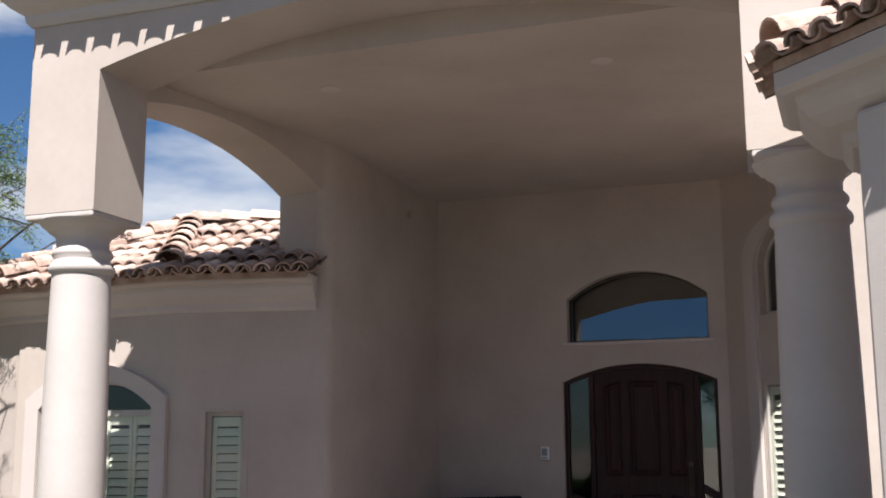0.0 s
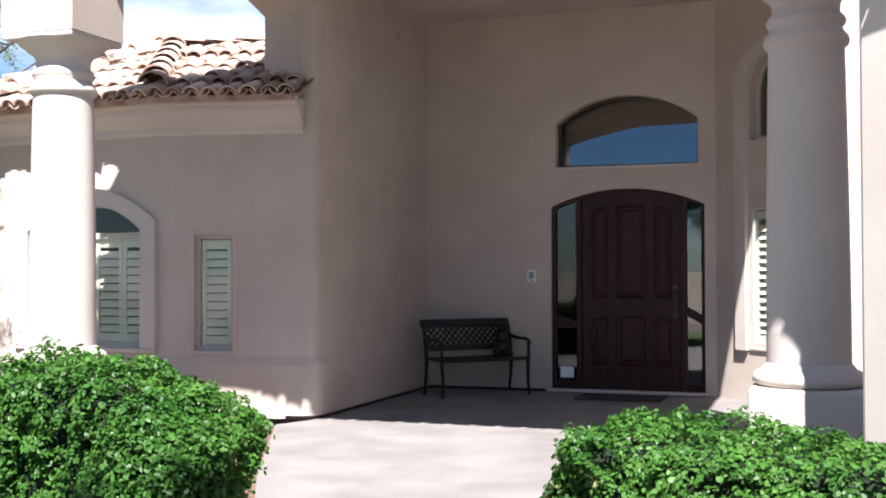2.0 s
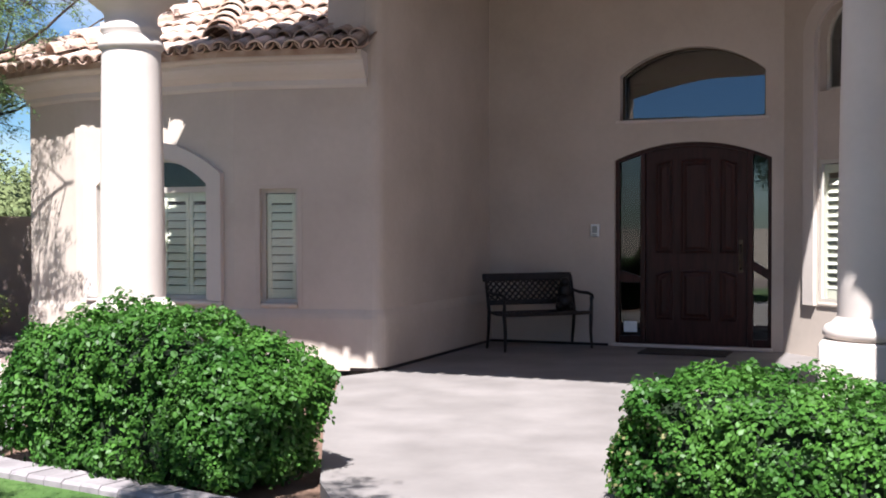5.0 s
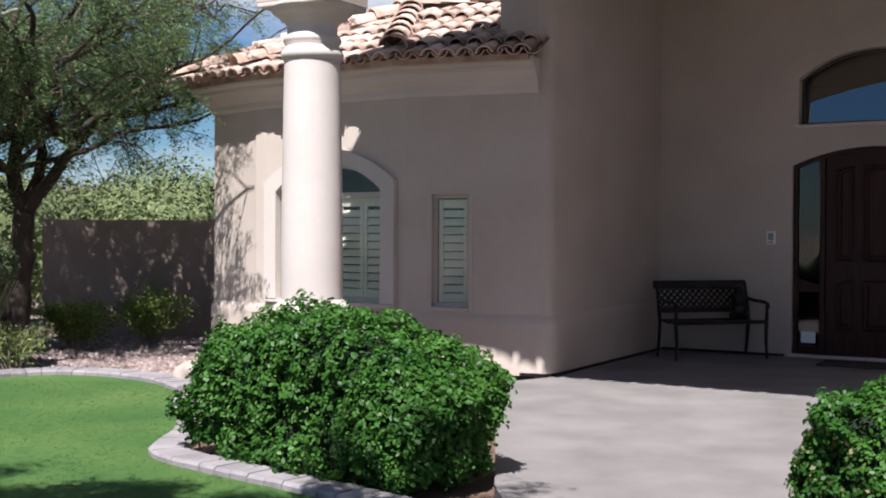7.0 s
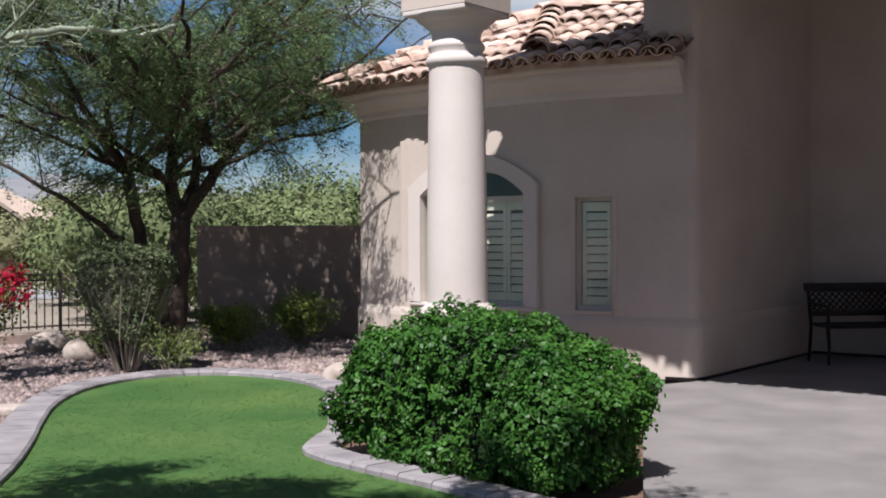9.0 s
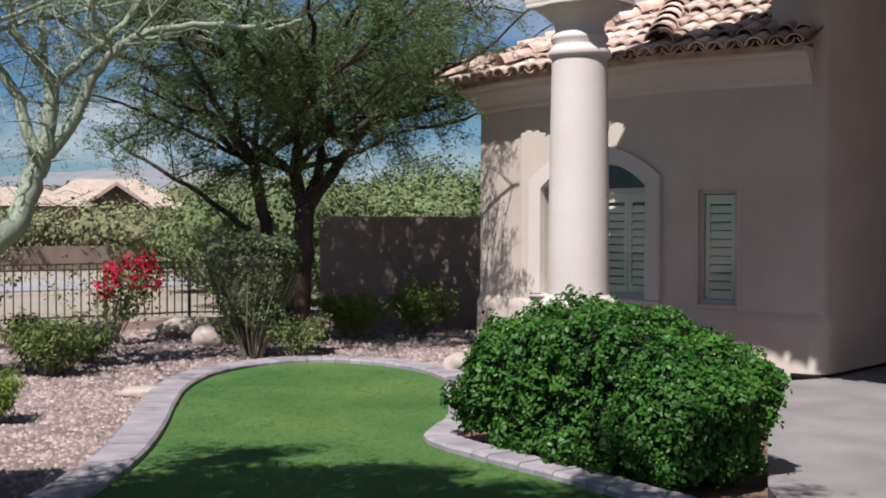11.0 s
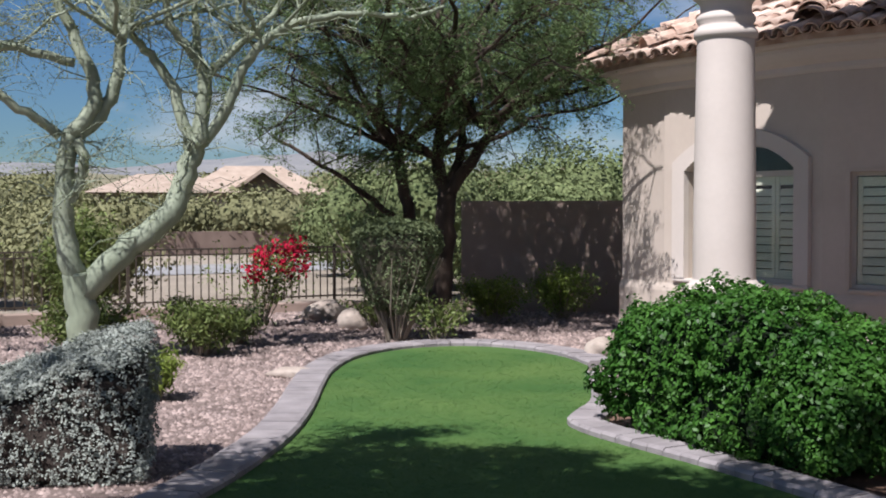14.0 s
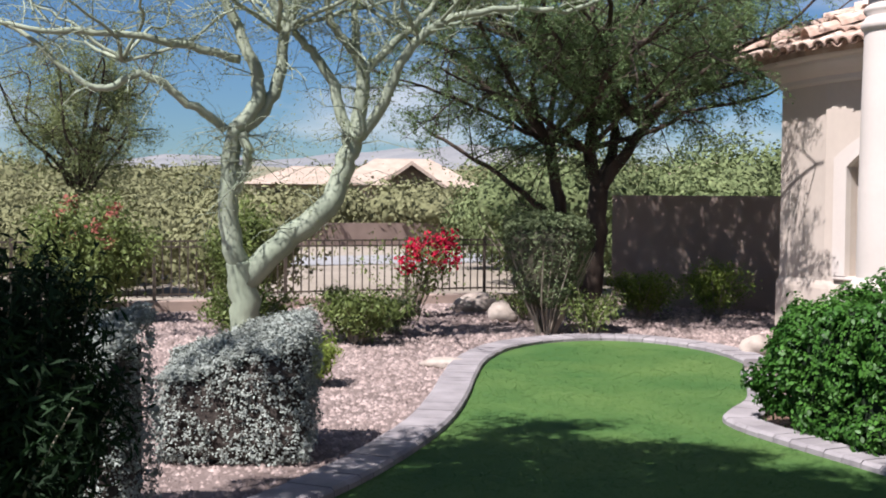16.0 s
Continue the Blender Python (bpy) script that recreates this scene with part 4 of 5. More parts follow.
def curb_run(name, edge, width, side, label):
    """A flat concrete edging cast in short lengths, each a piece."""
    ob = thing(name, (*edge[0], 0), label, "curb", kind="structure")
    total, marks = 0.0, [0.0]
    for a, b in zip(edge, edge[1:]):
        total += (b - a).length
        marks.append(total)
    count = int(total / 0.15)

    def along(d):
        for i in range(len(edge) - 1):
            if d <= marks[i + 1] or i == len(edge) - 2:
                k = (d - marks[i]) / max(marks[i + 1] - marks[i], 1e-6)
                t = (edge[i + 1] - edge[i]).normalized()
                return edge[i].lerp(edge[i + 1], min(k, 1)), Vector((-t.y, t.x)) * side
    gap = 0.003
    rr = random.Random(5)
    for i in range(count):
        d0, d1 = i * total / count + gap, (i + 1) * total / count - gap
        (p, n), (q, m) = along(d0), along(d1)
        bm = bmesh.new()
        z = -0.012 + rr.uniform(-0.003, 0.003)
        low = [bm.verts.new((w.x, w.y, -0.12)) for w in (p, q, q + m * width, p + n * width)]
        mid = [bm.verts.new((w.x, w.y, z - 0.018)) for w in (p, q, q + m * width, p + n * width)]
        top = [bm.verts.new((w.x, w.y, z)) for w in (p + n * 0.02, q + m * 0.02, q + m * (width - 0.02), p + n * (width - 0.02))]
        for a, b in ((low, mid), (mid, top)):
            for k in range(4):
                bm.faces.new((a[k], a[(k + 1) % 4], b[(k + 1) % 4], b[k]))
        bm.faces.new(top)
        part("curb_stone", bm, CURB, ob, world_space=True)
    return ob


curb_run("curb", edge_a, 0.30, 1, "curved grey mauve concrete curb between lawn and gravel")
curb_run("curb", edge_b, 0.25, 1, "pale grey concrete curb round the clipped hedge")


# ---- foliage ----
def leaf_arrays(points, normals, length, width, rng, spread=0.8, fold=0.25):
    """Small folded leaves: four points each, turned about the given outward ways."""
    n = len(points)
    nrm = normals + rng.normal(0, spread, (n, 3))
    nrm /= np.linalg.norm(nrm, axis=1)[:, None] + 1e-9
    ref = rng.normal(0, 1, (n, 3))
    a = np.cross(nrm, ref)
    a /= np.linalg.norm(a, axis=1)[:, None] + 1e-9
    b = np.cross(nrm, a)
    k = rng.uniform(0.65, 1.25, n)[:, None]
    L, Wd = length * k, width * k
    tip, foot = points + a * L / 2, points - a * L / 2
    s1, s2 = points + b * Wd / 2 + nrm * Wd * fold, points - b * Wd / 2 + nrm * Wd * fold
    verts = np.stack([foot, s1, tip, s2], 1).reshape(-1, 3)
    faces = np.arange(4 * n).reshape(-1, 4)
    return verts, faces


def round_leaves(points, normals, length, width, rng, spread=0.8, fold=0.18):
    """Oval leaves, cupped along the middle: six points each."""
    n = len(points)
    nrm = normals + rng.normal(0, spread, (n, 3))
    nrm /= np.linalg.norm(nrm, axis=1)[:, None] + 1e-9
    a = np.cross(nrm, rng.normal(0, 1, (n, 3)))
    a /= np.linalg.norm(a, axis=1)[:, None] + 1e-9
    b = np.cross(nrm, a)
    k = rng.uniform(0.6, 1.25, n)[:, None]
    ring = []
    for x, y in ((-0.5, 0), (-0.18, 0.46), (0.16, 0.38), (0.5, 0), (0.16, -0.38), (-0.18, -0.46)):
        ring.append(points + a * length * k * x + b * width * k * y + nrm * width * k * fold * abs(y) * 2)
    return np.stack(ring, 1).reshape(-1, 3), np.arange(6 * n).reshape(-1, 6)


def tufts(points, normals, per, reach, rng, upward=0.6):
    """Spreads each point into a small tuft of leaf places, with the ways that they face."""
    n = len(points)
    axis = normals * 0.7 + np.array([0, 0, upward]) + rng.normal(0, 0.35, (n, 3))
    axis /= np.linalg.norm(axis, axis=1)[:, None]
    off = rng.normal(0, 1, (n, per, 3))
    off -= (off * axis[:, None, :]).sum(2, keepdims=True) * axis[:, None, :] * 0.55
    p = points[:, None, :] + off * reach - axis[:, None, :] * np.abs(off).sum(2, keepdims=True) * reach * 0.22
    w = axis[:, None, :] + off * 0.30
    return p.reshape(-1, 3), (w / np.linalg.norm(w, axis=2, keepdims=True)).reshape(-1, 3)


def foliage(name, points, normals, length, width, mat, parent, rng, label="", spread=0.8, oval=False):
    v, f = (round_leaves if oval else leaf_arrays)(np.asarray(points), np.asarray(normals), length, width, rng, spread)
    if parent:
        m = parent.matrix_basis
        up = parent.parent
        while up:
            m = up.matrix_basis @ m
            up = up.parent
        inv = np.array(m.inverted())
        v = v @ inv[:3, :3].T + inv[:3, 3]
    return link_mesh(name, array_mesh(name, v, f), mat, parent, label)


def lumps(p, scale, amp, seed):
    """A soft uneven field over points, from a few waves."""
    r = np.random.default_rng(seed)
    out = np.zeros(len(p))
    for i in range(7):
        k = r.normal(0, 1, 3) * scale * (1 + 0.5 * i)
        out += np.sin(p @ k + r.uniform(0, 6.28)) / (1 + 0.5 * i)
    return out * amp / 2.2


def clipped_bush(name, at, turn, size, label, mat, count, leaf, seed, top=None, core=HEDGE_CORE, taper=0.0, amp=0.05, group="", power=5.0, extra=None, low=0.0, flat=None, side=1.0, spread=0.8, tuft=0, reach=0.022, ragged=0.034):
    """A clipped shrub: a rounded block of leaves over a heart coloured dark as its inner shade, with stems."""
    r = np.random.default_rng(seed)
    b = thing(name, at, label, "shrub", group, turn=turn)
    sx, sy, sz = size
    th, ph = r.uniform(0, 2 * math.pi, count * 2), np.arccos(r.uniform(-1, 1, count * 2))
    d = np.stack([np.cos(th) * np.sin(ph), np.sin(th) * np.sin(ph), np.cos(ph)], 1)
    # a rounded block
    k = (np.abs(d[:, 0]) ** power + np.abs(d[:, 1]) ** power + np.abs(d[:, 2]) ** power) ** (-1 / power)
    p = d * k[:, None]
    w = k ** 2
    keep = r.uniform(0, w.max(), len(p)) < w
    p, d = p[keep][:count], d[keep][:count]
    nrm = np.sign(p) * np.abs(p) ** (power - 1)
    nrm /= np.linalg.norm(nrm, axis=1)[:, None]
    tz = (p[:, 2] + 1) / 2
    shrink = 1 - taper * (1 - tz)
    q = np.stack([p[:, 0] * sx / 2 * shrink, p[:, 1] * sy / 2 * shrink, low + tz * (sz - low)], 1)
    if top:
        q[:, 2] = low + (q[:, 2] - low) * np.array([top(x / sx, y / sy) for x, y in q[:, :2]])
    bulge = lumps(q, 5.5, amp, seed + 1) + lumps(q, 15, amp * 0.62, seed + 2)
    q2 = q + nrm * (bulge - np.abs(r.normal(0, ragged, len(q))))[:, None]
    if flat:
        q2[:, 2] = np.minimum(q2[:, 2], np.maximum(q[:, 2], 0) + flat)
    q2[:, 2] = np.maximum(q2[:, 2], 0.015)
    if side < 1:
        keep = (nrm[:, 2] > 0.6) | (r.uniform(0, 1, len(q2)) < side)
        q2, nrm = q2[keep], nrm[keep]
        top_q, top_n = q2[nrm[:, 2] > 0.6], nrm[nrm[:, 2] > 0.6]
        q2 = np.concatenate([q2] + [top_q + r.normal(0, 0.012, top_q.shape) for _ in range(2)])
        nrm = np.concatenate([nrm, top_n, top_n])
    wm = np.array(b.matrix_basis)
    pw = q2 @ wm[:3, :3].T + wm[:3, 3]
    nw = nrm @ wm[:3, :3].T
    if tuft:
        tp_, tn_ = tufts(pw, nw, tuft, reach, r)
        tp_[:, 2] = np.maximum(tp_[:, 2], at[2] + 0.015)
        foliage("foliage", tp_, tn_, leaf[0], leaf[1], mat, b, r, "", 0.3, True)
    else:
        foliage("foliage", pw, nw, leaf[0], leaf[1], mat, b, r, "", spread)
    if extra:
        e_mat, share, test = extra
        pick = (r.uniform(0, 1, len(pw)) < share) & np.array([test(*c) for c in q2])
        if pick.any():
            foliage("pale_leaves", pw[pick] + nw[pick] * 0.012, nw[pick], leaf[0], leaf[1], e_mat, b, r, "bleached leaves")
    # the heart: a solid whose dark colour stands in for shade between the leaves
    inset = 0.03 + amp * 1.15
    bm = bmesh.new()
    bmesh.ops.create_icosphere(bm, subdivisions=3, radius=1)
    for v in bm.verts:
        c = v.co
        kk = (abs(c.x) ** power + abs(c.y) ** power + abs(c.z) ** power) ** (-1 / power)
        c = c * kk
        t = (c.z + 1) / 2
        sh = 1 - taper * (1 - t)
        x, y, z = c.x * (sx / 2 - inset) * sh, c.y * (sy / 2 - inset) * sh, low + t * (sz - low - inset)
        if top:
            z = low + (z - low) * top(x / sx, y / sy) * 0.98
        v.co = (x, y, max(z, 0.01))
    part("inner_mass", bm, core, b, "inner mass coloured as the shade among the leaves")
    rr = random.Random(seed)
    for i in range(7):
        bm = bmesh.new()
        x, y = rr.uniform(-0.3, 0.3) * sx * (1 - taper), rr.uniform(-0.3, 0.3) * sy * (1 - taper)
        tube(bm, [(x * 0.6, y * 0.6, -0.05), (x, y, sz * 0.3), (x * 1.4, y * 1.4, sz * 0.7)], [0.012, 0.009, 0.006], 5)
        part("stem", bm, TWIG, b)
    return b


def lobes(x, y):
    return 1.0 - 0.16 * max(0, x - 0.05) * 2 + 0.16 * math.exp(-((x + 0.16) / 0.10) ** 2 - ((y - 0.1) / 0.4) ** 2) - 0.10 * max(0, -x - 0.35) * 6 + 0.08 * math.exp(-((x - 0.14) / 0.05) ** 2) + 0.10 * math.exp(-((x - 0.38) / 0.05) ** 2)


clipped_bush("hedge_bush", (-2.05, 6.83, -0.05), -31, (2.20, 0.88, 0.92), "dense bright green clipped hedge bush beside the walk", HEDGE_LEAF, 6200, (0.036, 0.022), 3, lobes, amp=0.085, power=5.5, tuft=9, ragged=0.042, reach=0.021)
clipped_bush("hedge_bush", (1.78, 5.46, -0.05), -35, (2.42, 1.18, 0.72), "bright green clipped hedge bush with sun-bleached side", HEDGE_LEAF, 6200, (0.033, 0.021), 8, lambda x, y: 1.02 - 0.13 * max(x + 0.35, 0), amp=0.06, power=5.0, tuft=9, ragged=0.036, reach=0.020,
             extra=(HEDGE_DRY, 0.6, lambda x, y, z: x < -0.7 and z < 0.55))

SLANT = lambda x, y: 0.88 + 0.34 * x + 0.16 * y
# brown twig colour, darkened for the shade behind the thinned side leaves
SILVER_CORE = material("silver_twig_shade", (0.032, 0.025, 0.021), (0.075, 0.059, 0.05), 30, 0.95, 0.8, 60)
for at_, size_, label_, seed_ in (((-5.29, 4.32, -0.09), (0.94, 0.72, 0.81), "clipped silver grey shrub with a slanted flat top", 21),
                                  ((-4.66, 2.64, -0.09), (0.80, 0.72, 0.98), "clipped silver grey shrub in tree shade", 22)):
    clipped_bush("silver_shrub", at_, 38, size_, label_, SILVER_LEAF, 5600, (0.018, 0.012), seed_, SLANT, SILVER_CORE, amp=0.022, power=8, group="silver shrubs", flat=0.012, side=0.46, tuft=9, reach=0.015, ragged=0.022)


def loose_shrub(name, at, size, label, mat, count, leaf, seed, stems=14, twig=TWIG, flowers=None, shell=0.55, twig_r=0.008, low=0.1):
    """An open shrub: stems fanning from the foot and leaves scattered in soft clumps along them."""
    r = np.random.default_rng(seed)
    b = thing(name, at, label, "shrub")
    sx, sy, sz = size
    pts, nrm = [], []
    for i in range(stems):
        a, k = r.uniform(0, 6.28), r.uniform(0.25, 1)
        tip = np.array([math.cos(a) * k * sx / 2, math.sin(a) * k * sy / 2, sz * r.uniform(0.65, 1.0) * (1 - 0.25 * k * k)])
        mid = tip * np.array([0.45, 0.45, 0.55]) + r.normal(0, 0.03, 3) * sz
        foot = np.array([math.cos(a) * 0.05 * sx, math.sin(a) * 0.05 * sy, -0.04])
        bm = bmesh.new()
        tube(bm, [foot, mid, tip], [twig_r * 1.5, twig_r, twig_r * 0.4], 5)
        part("stem", bm, twig, b)
        m = count // stems
        t = r.uniform(low, 1.0, m) ** shell
        base = foot[None] * (1 - t[:, None]) ** 2 + 2 * (mid * t[:, None] * (1 - t[:, None])) + tip[None] * t[:, None] ** 2
        off = r.normal(0, 1, (m, 3)) * np.array([sx, sy, sz * 0.7]) * 0.072
        p = base + off
        p[:, 2] = np.maximum(p[:, 2], 0.02)
        pts.append(p)
        nn = off / (np.linalg.norm(off, axis=1)[:, None] + 1e-9) + np.array([0, 0, 0.6])
        nrm.append(nn / np.linalg.norm(nn, axis=1)[:, None])
    pts, nrm = np.concatenate(pts) + np.array(at), np.concatenate(nrm)
    foliage("foliage", pts, nrm, leaf[0], leaf[1], mat, b, r)
    if flowers:
        f_mat, n_cl, f_size, lowz = flowers
        q = pts[(pts[:, 2] - at[2]) > lowz * sz]
        cl = q[r.choice(len(q), n_cl)]
        pf = (cl[:, None, :] + r.normal(0, f_size, (n_cl, 42, 3))).reshape(-1, 3)
        foliage("blossom", pf, np.tile([0, -0.5, 0.8], (len(pf), 1)), 0.055, 0.05, f_mat, b, r, "deep magenta blossom clusters")
    return b


# topiary with a leafy flat head over bare stems
tp_at = (-7.28, 10.85, -0.06)
# its inner mass is coloured for brown twigs in shade
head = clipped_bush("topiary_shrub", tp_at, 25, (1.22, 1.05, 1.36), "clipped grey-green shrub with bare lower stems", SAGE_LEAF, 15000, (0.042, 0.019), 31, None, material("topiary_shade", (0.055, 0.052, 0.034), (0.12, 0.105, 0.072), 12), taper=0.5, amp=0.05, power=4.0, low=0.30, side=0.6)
rr = random.Random(4)
for i in range(34):
    a = rr.uniform(0, 6.28)
    k = rr.uniform(0.75, 1.03)
    bm = bmesh.new()
    tube(bm, [(math.cos(a) * 0.10, math.sin(a) * 0.10, 0.0), (math.cos(a) * 0.30 * k, math.sin(a) * 0.28 * k, 0.35), (math.cos(a + 0.15) * 0.58 * k, math.sin(a + 0.15) * 0.52 * k, 0.95)], [0.013, 0.010, 0.006], 5)
    part("bare_stem", bm, TWIG, head, "pale bare stem")

loose_shrub("low_shrub", (-6.72, 10.85, -0.08), (1.0, 0.8, 0.62), "sparse low green shrub on gravel", SHRUB_LEAF, 1500, (0.045, 0.02), 41)
loose_shrub("low_shrub", (-7.35, 13.3, -0.08), (1.2, 0.9, 0.68), "yellow-green low shrub before the garden wall", SUNLIT_LIME_LEAF, 4500, (0.045, 0.02), 42, 22)
loose_shrub("low_shrub", (-6.75, 14.3, -0.08), (1.1, 0.9, 0.80), "green rounded shrub against the garden wall", SUNLIT_LIME_LEAF, 4500, (0.045, 0.02), 43, 22)
loose_shrub("low_shrub", (-8.4, 12.1, -0.08), (1.0, 0.8, 0.45), "dry low shrub on gravel", SHRUB_LEAF, 1400, (0.045, 0.02), 44)
loose_shrub("low_shrub", (-8.35, 8.75, -0.08), (1.1, 1.0, 0.72), "green fan-leaved shrub on gravel", SHRUB_LEAF, 3800, (0.075, 0.02), 45, 22)
loose_shrub("low_shrub", (-8.7, 9.7, -0.08), (0.95, 0.9, 0.5), "grey-green low shrub on gravel", SAGE_LEAF, 2600, (0.05, 0.02), 46, 18)
loose_shrub("low_shrub", (-6.75, 6.45, -0.08), (0.55, 0.55, 0.42), "small yellow-green grassy shrub", SUNLIT_LIME_LEAF, 1500, (0.09, 0.014), 47, 20)
loose_shrub("low_shrub", (-9.4, 8.1, -0.08), (1.3, 1.0, 0.62), "dark green shrub behind the green-barked tree", SHRUB_LEAF, 3500, (0.06, 0.025), 48, 20)
loose_shrub("thin_shrub", (-8.55, 12.35, -0.08), (1.9, 1.2, 1.75), "sparse twiggy desert shrub before the fence", SHRUB_LEAF, 800, (0.045, 0.018), 49, 22, twig_r=0.006)
loose_shrub("bougainvillea", (-9.87, 11.50, -0.05), (2.0, 1.0, 1.28), "bougainvillea with magenta blossom before the fence", SHRUB_LEAF, 1500, (0.05, 0.035), 51, 18, flowers=(PETAL, 18, 0.06, 0.5), twig_r=0.007)
loose_shrub("oleander_shrub", (-12.6, 8.3, -0.2), (2.4, 1.6, 1.75), "leafy oleander shrub with dull red tips by the fence", SHRUB_LEAF, 16000, (0.085, 0.024), 53, 26, flowers=(leaf_material("dull_red_petal", (0.25, 0.08, 0.06), (0.34, 0.12, 0.09)), 8, 0.05, 0.6))
loose_shrub("oleander_shrub", (-11.1, 9.6, -0.2), (1.3, 1.2, 1.75), "slim leafy oleander shrub by the fence", SHRUB_LEAF, 7000, (0.085, 0.024), 54, 18)
# leaf colour carries the tree shade
loose_shrub("shaded_shrub", (-3.72, 1.84, -0.09), (0.82, 0.80, 1.42), "dense green shrub, its leaves coloured dark for tree shade", SHADED_LEAF, 34000, (0.060, 0.013), 55, 52, shell=0.7)


# ---- trees ----
def limb(bm, pts, r0, r1, sides=9, wob=0.0, rr=None):
    pts = [Vector(p) for p in pts]
    fine = []
    k = len(pts)
    for i in range(k - 1):
        g = [pts[min(max(i + j, 0), k - 1)] for j in (-1, 0, 1, 2)]
        for s in range(4):
            t = s / 4
            fine.append(0.5 * (2 * g[1] + (g[2] - g[0]) * t + (2 * g[0] - 5 * g[1] + 4 * g[2] - g[3]) * t * t + (3 * g[1] - g[0] - 3 * g[2] + g[3]) * t ** 3))
    fine.append(pts[-1])
    if wob and rr:
        fine = [p + Vector((rr.gauss(0, wob), rr.gauss(0, wob), rr.gauss(0, wob))) if 0 < i < len(fine) - 1 else p for i, p in enumerate(fine)]
    n = len(fine)
    tube(bm, fine, [r0 + (r1 - r0) * i / (n - 1) for i in range(n)], sides)
    return fine


def twigs(bm, line, rr, n, length, r, tips, up=0.3, spread=1.0, start=0.3):
    """Side twigs along a limb; collects where leaves hang."""
    for _ in range(n):
        i = rr.randrange(int(len(line) * start), len(line))
        p = line[i]
        d = Vector((rr.gauss(0, spread), rr.gauss(0, spread), rr.gauss(up, 0.6))).normalized()
        ln = length * rr.uniform(0.5, 1.2)
        q = p + d * ln * 0.5 + Vector((rr.gauss(0, 0.06), rr.gauss(0, 0.06), rr.gauss(0, 0.06))) * ln
        e = p + d * ln + Vector((0, 0, -0.12 * ln))
        tube(bm, [p, q, e], [r, r * 0.7, r * 0.3], 4, False)
        tips.append((p, q, e))


def hang_leaves(tips, r, per, spread, droop):
    out = []
    for p, q, e in tips:
        t = r.uniform(0.25, 1.05, per)[:, None]
        base = np.array(p) * (1 - t) ** 2 + 2 * np.array(q) * t * (1 - t) + np.array(e) * t * t
        out.append(base + r.normal(0, spread, (per, 3)) - np.abs(r.normal(0, droop, (per, 1))) * np.array([[0, 0, 1]]))
    return np.concatenate(out)


def tree(name, at, turn, limbs, label, bark, leaf_mat, seed, side_twigs, twig_len, per, leaf, spread, droop, sub=3, sub_len=0.5, twig_r=0.012):
    """limbs: (points in the tree's frame, radius at foot, radius at tip)."""
    rr, r = random.Random(seed), np.random.default_rng(seed)
    t = thing(name, at, label, "tree", turn=turn)
    tips = []
    tw = bmesh.new()
    for i, (pts, r0, r1) in enumerate(limbs):
        bm = bmesh.new()
        line = limb(bm, pts, r0, r1, 10 if r0 > 0.05 else 7, 0.012, rr)
        part("trunk" if i == 0 else "limb", bm, bark, t, smooth=True)
        if i and side_twigs:
            near = []
            twigs(tw, line, rr, side_twigs, twig_len, twig_r, near)
            for p, q, e in near:
                for _ in range(sub):
                    a = q.lerp(e, rr.uniform(-0.4, 1.0))
                    d = Vector((rr.gauss(0, 1), rr.gauss(0, 1), rr.gauss(-0.05, 0.6))).normalized() * sub_len * rr.uniform(0.5, 1.2)
                    b = a + d * 0.5 + Vector((0, 0, 0.05))
                    tube(tw, [a, b, a + d], [twig_r * 0.45, twig_r * 0.3, twig_r * 0.15], 3, False)
                    tips.append((a, b, a + d))
    part("twig_spray", tw, bark, t)
    m = np.array(t.matrix_basis)
    p = hang_leaves(tips, r, per, spread, droop)
    p = p @ m[:3, :3].T + m[:3, 3]
    foliage("crown", p, np.tile([0, 0, 1.0], (len(p), 1)), leaf[0], leaf[1], leaf_mat, t, r, "fine feathery foliage", 0.7)
    return t


# mesquite beside the garden wall: x to the right, y away, z up, seen from the lawn
def fan(base, n, rr, reach, height, r0, kinks=3, lean=(0, 0)):
    """Limbs that spread and arch out of one point."""
    out = []
    for i in range(n):
        a = 2 * math.pi * i / n + rr.uniform(-0.3, 0.3)
        k = rr.uniform(0.55, 1.0)
        pts = [Vector(base)]
        for j in range(1, kinks + 2):
            f = j / (kinks + 1)
            pts.append(Vector(base) + Vector((math.cos(a) * reach * k * f ** 0.9 + rr.gauss(0, 0.09) + lean[0] * f, math.sin(a) * reach * k * f ** 0.9 + rr.gauss(0, 0.09) + lean[1] * f, height * rr.uniform(0.75, 1.1) * (f ** (0.65 if k < 0.8 else 1.0)))))
        out.append((pts, r0, r0 * 0.22))
    return out


rr = random.Random(9)
mes = [([(0, 0, -0.1), (-0.02, 0, 0.5), (0.02, 0, 1.15), (0.06, 0, 1.75)], 0.15, 0.125)]
mes += [([(-0.10, 0.15, -0.1), (-0.30, 0.15, 0.75), (-0.42, 0.1, 1.30), (-0.50, 0.1, 1.85), (-0.62, 0.0, 2.35)], 0.10, 0.07)]
mes += [([(-0.42, 0.1, 1.20), (-0.9, -0.1, 1.65), (-1.4, -0.2, 2.0), (-2.1, -0.3, 2.4)], 0.05, 0.02)]
mes += [([(0.06, 0, 1.70), (0.30, -0.1, 2.05), (0.62, -0.1, 2.5), (0.95, 0, 2.85), (1.5, 0, 3.0), (2.2, -0.1, 3.2)], 0.09, 0.025)]
mes += [([(0.06, 0, 1.70), (-0.08, 0.1, 2.2), (0.0, 0.0, 2.8), (-0.15, 0, 3.5), (0.1, 0, 4.4)], 0.10, 0.03)]
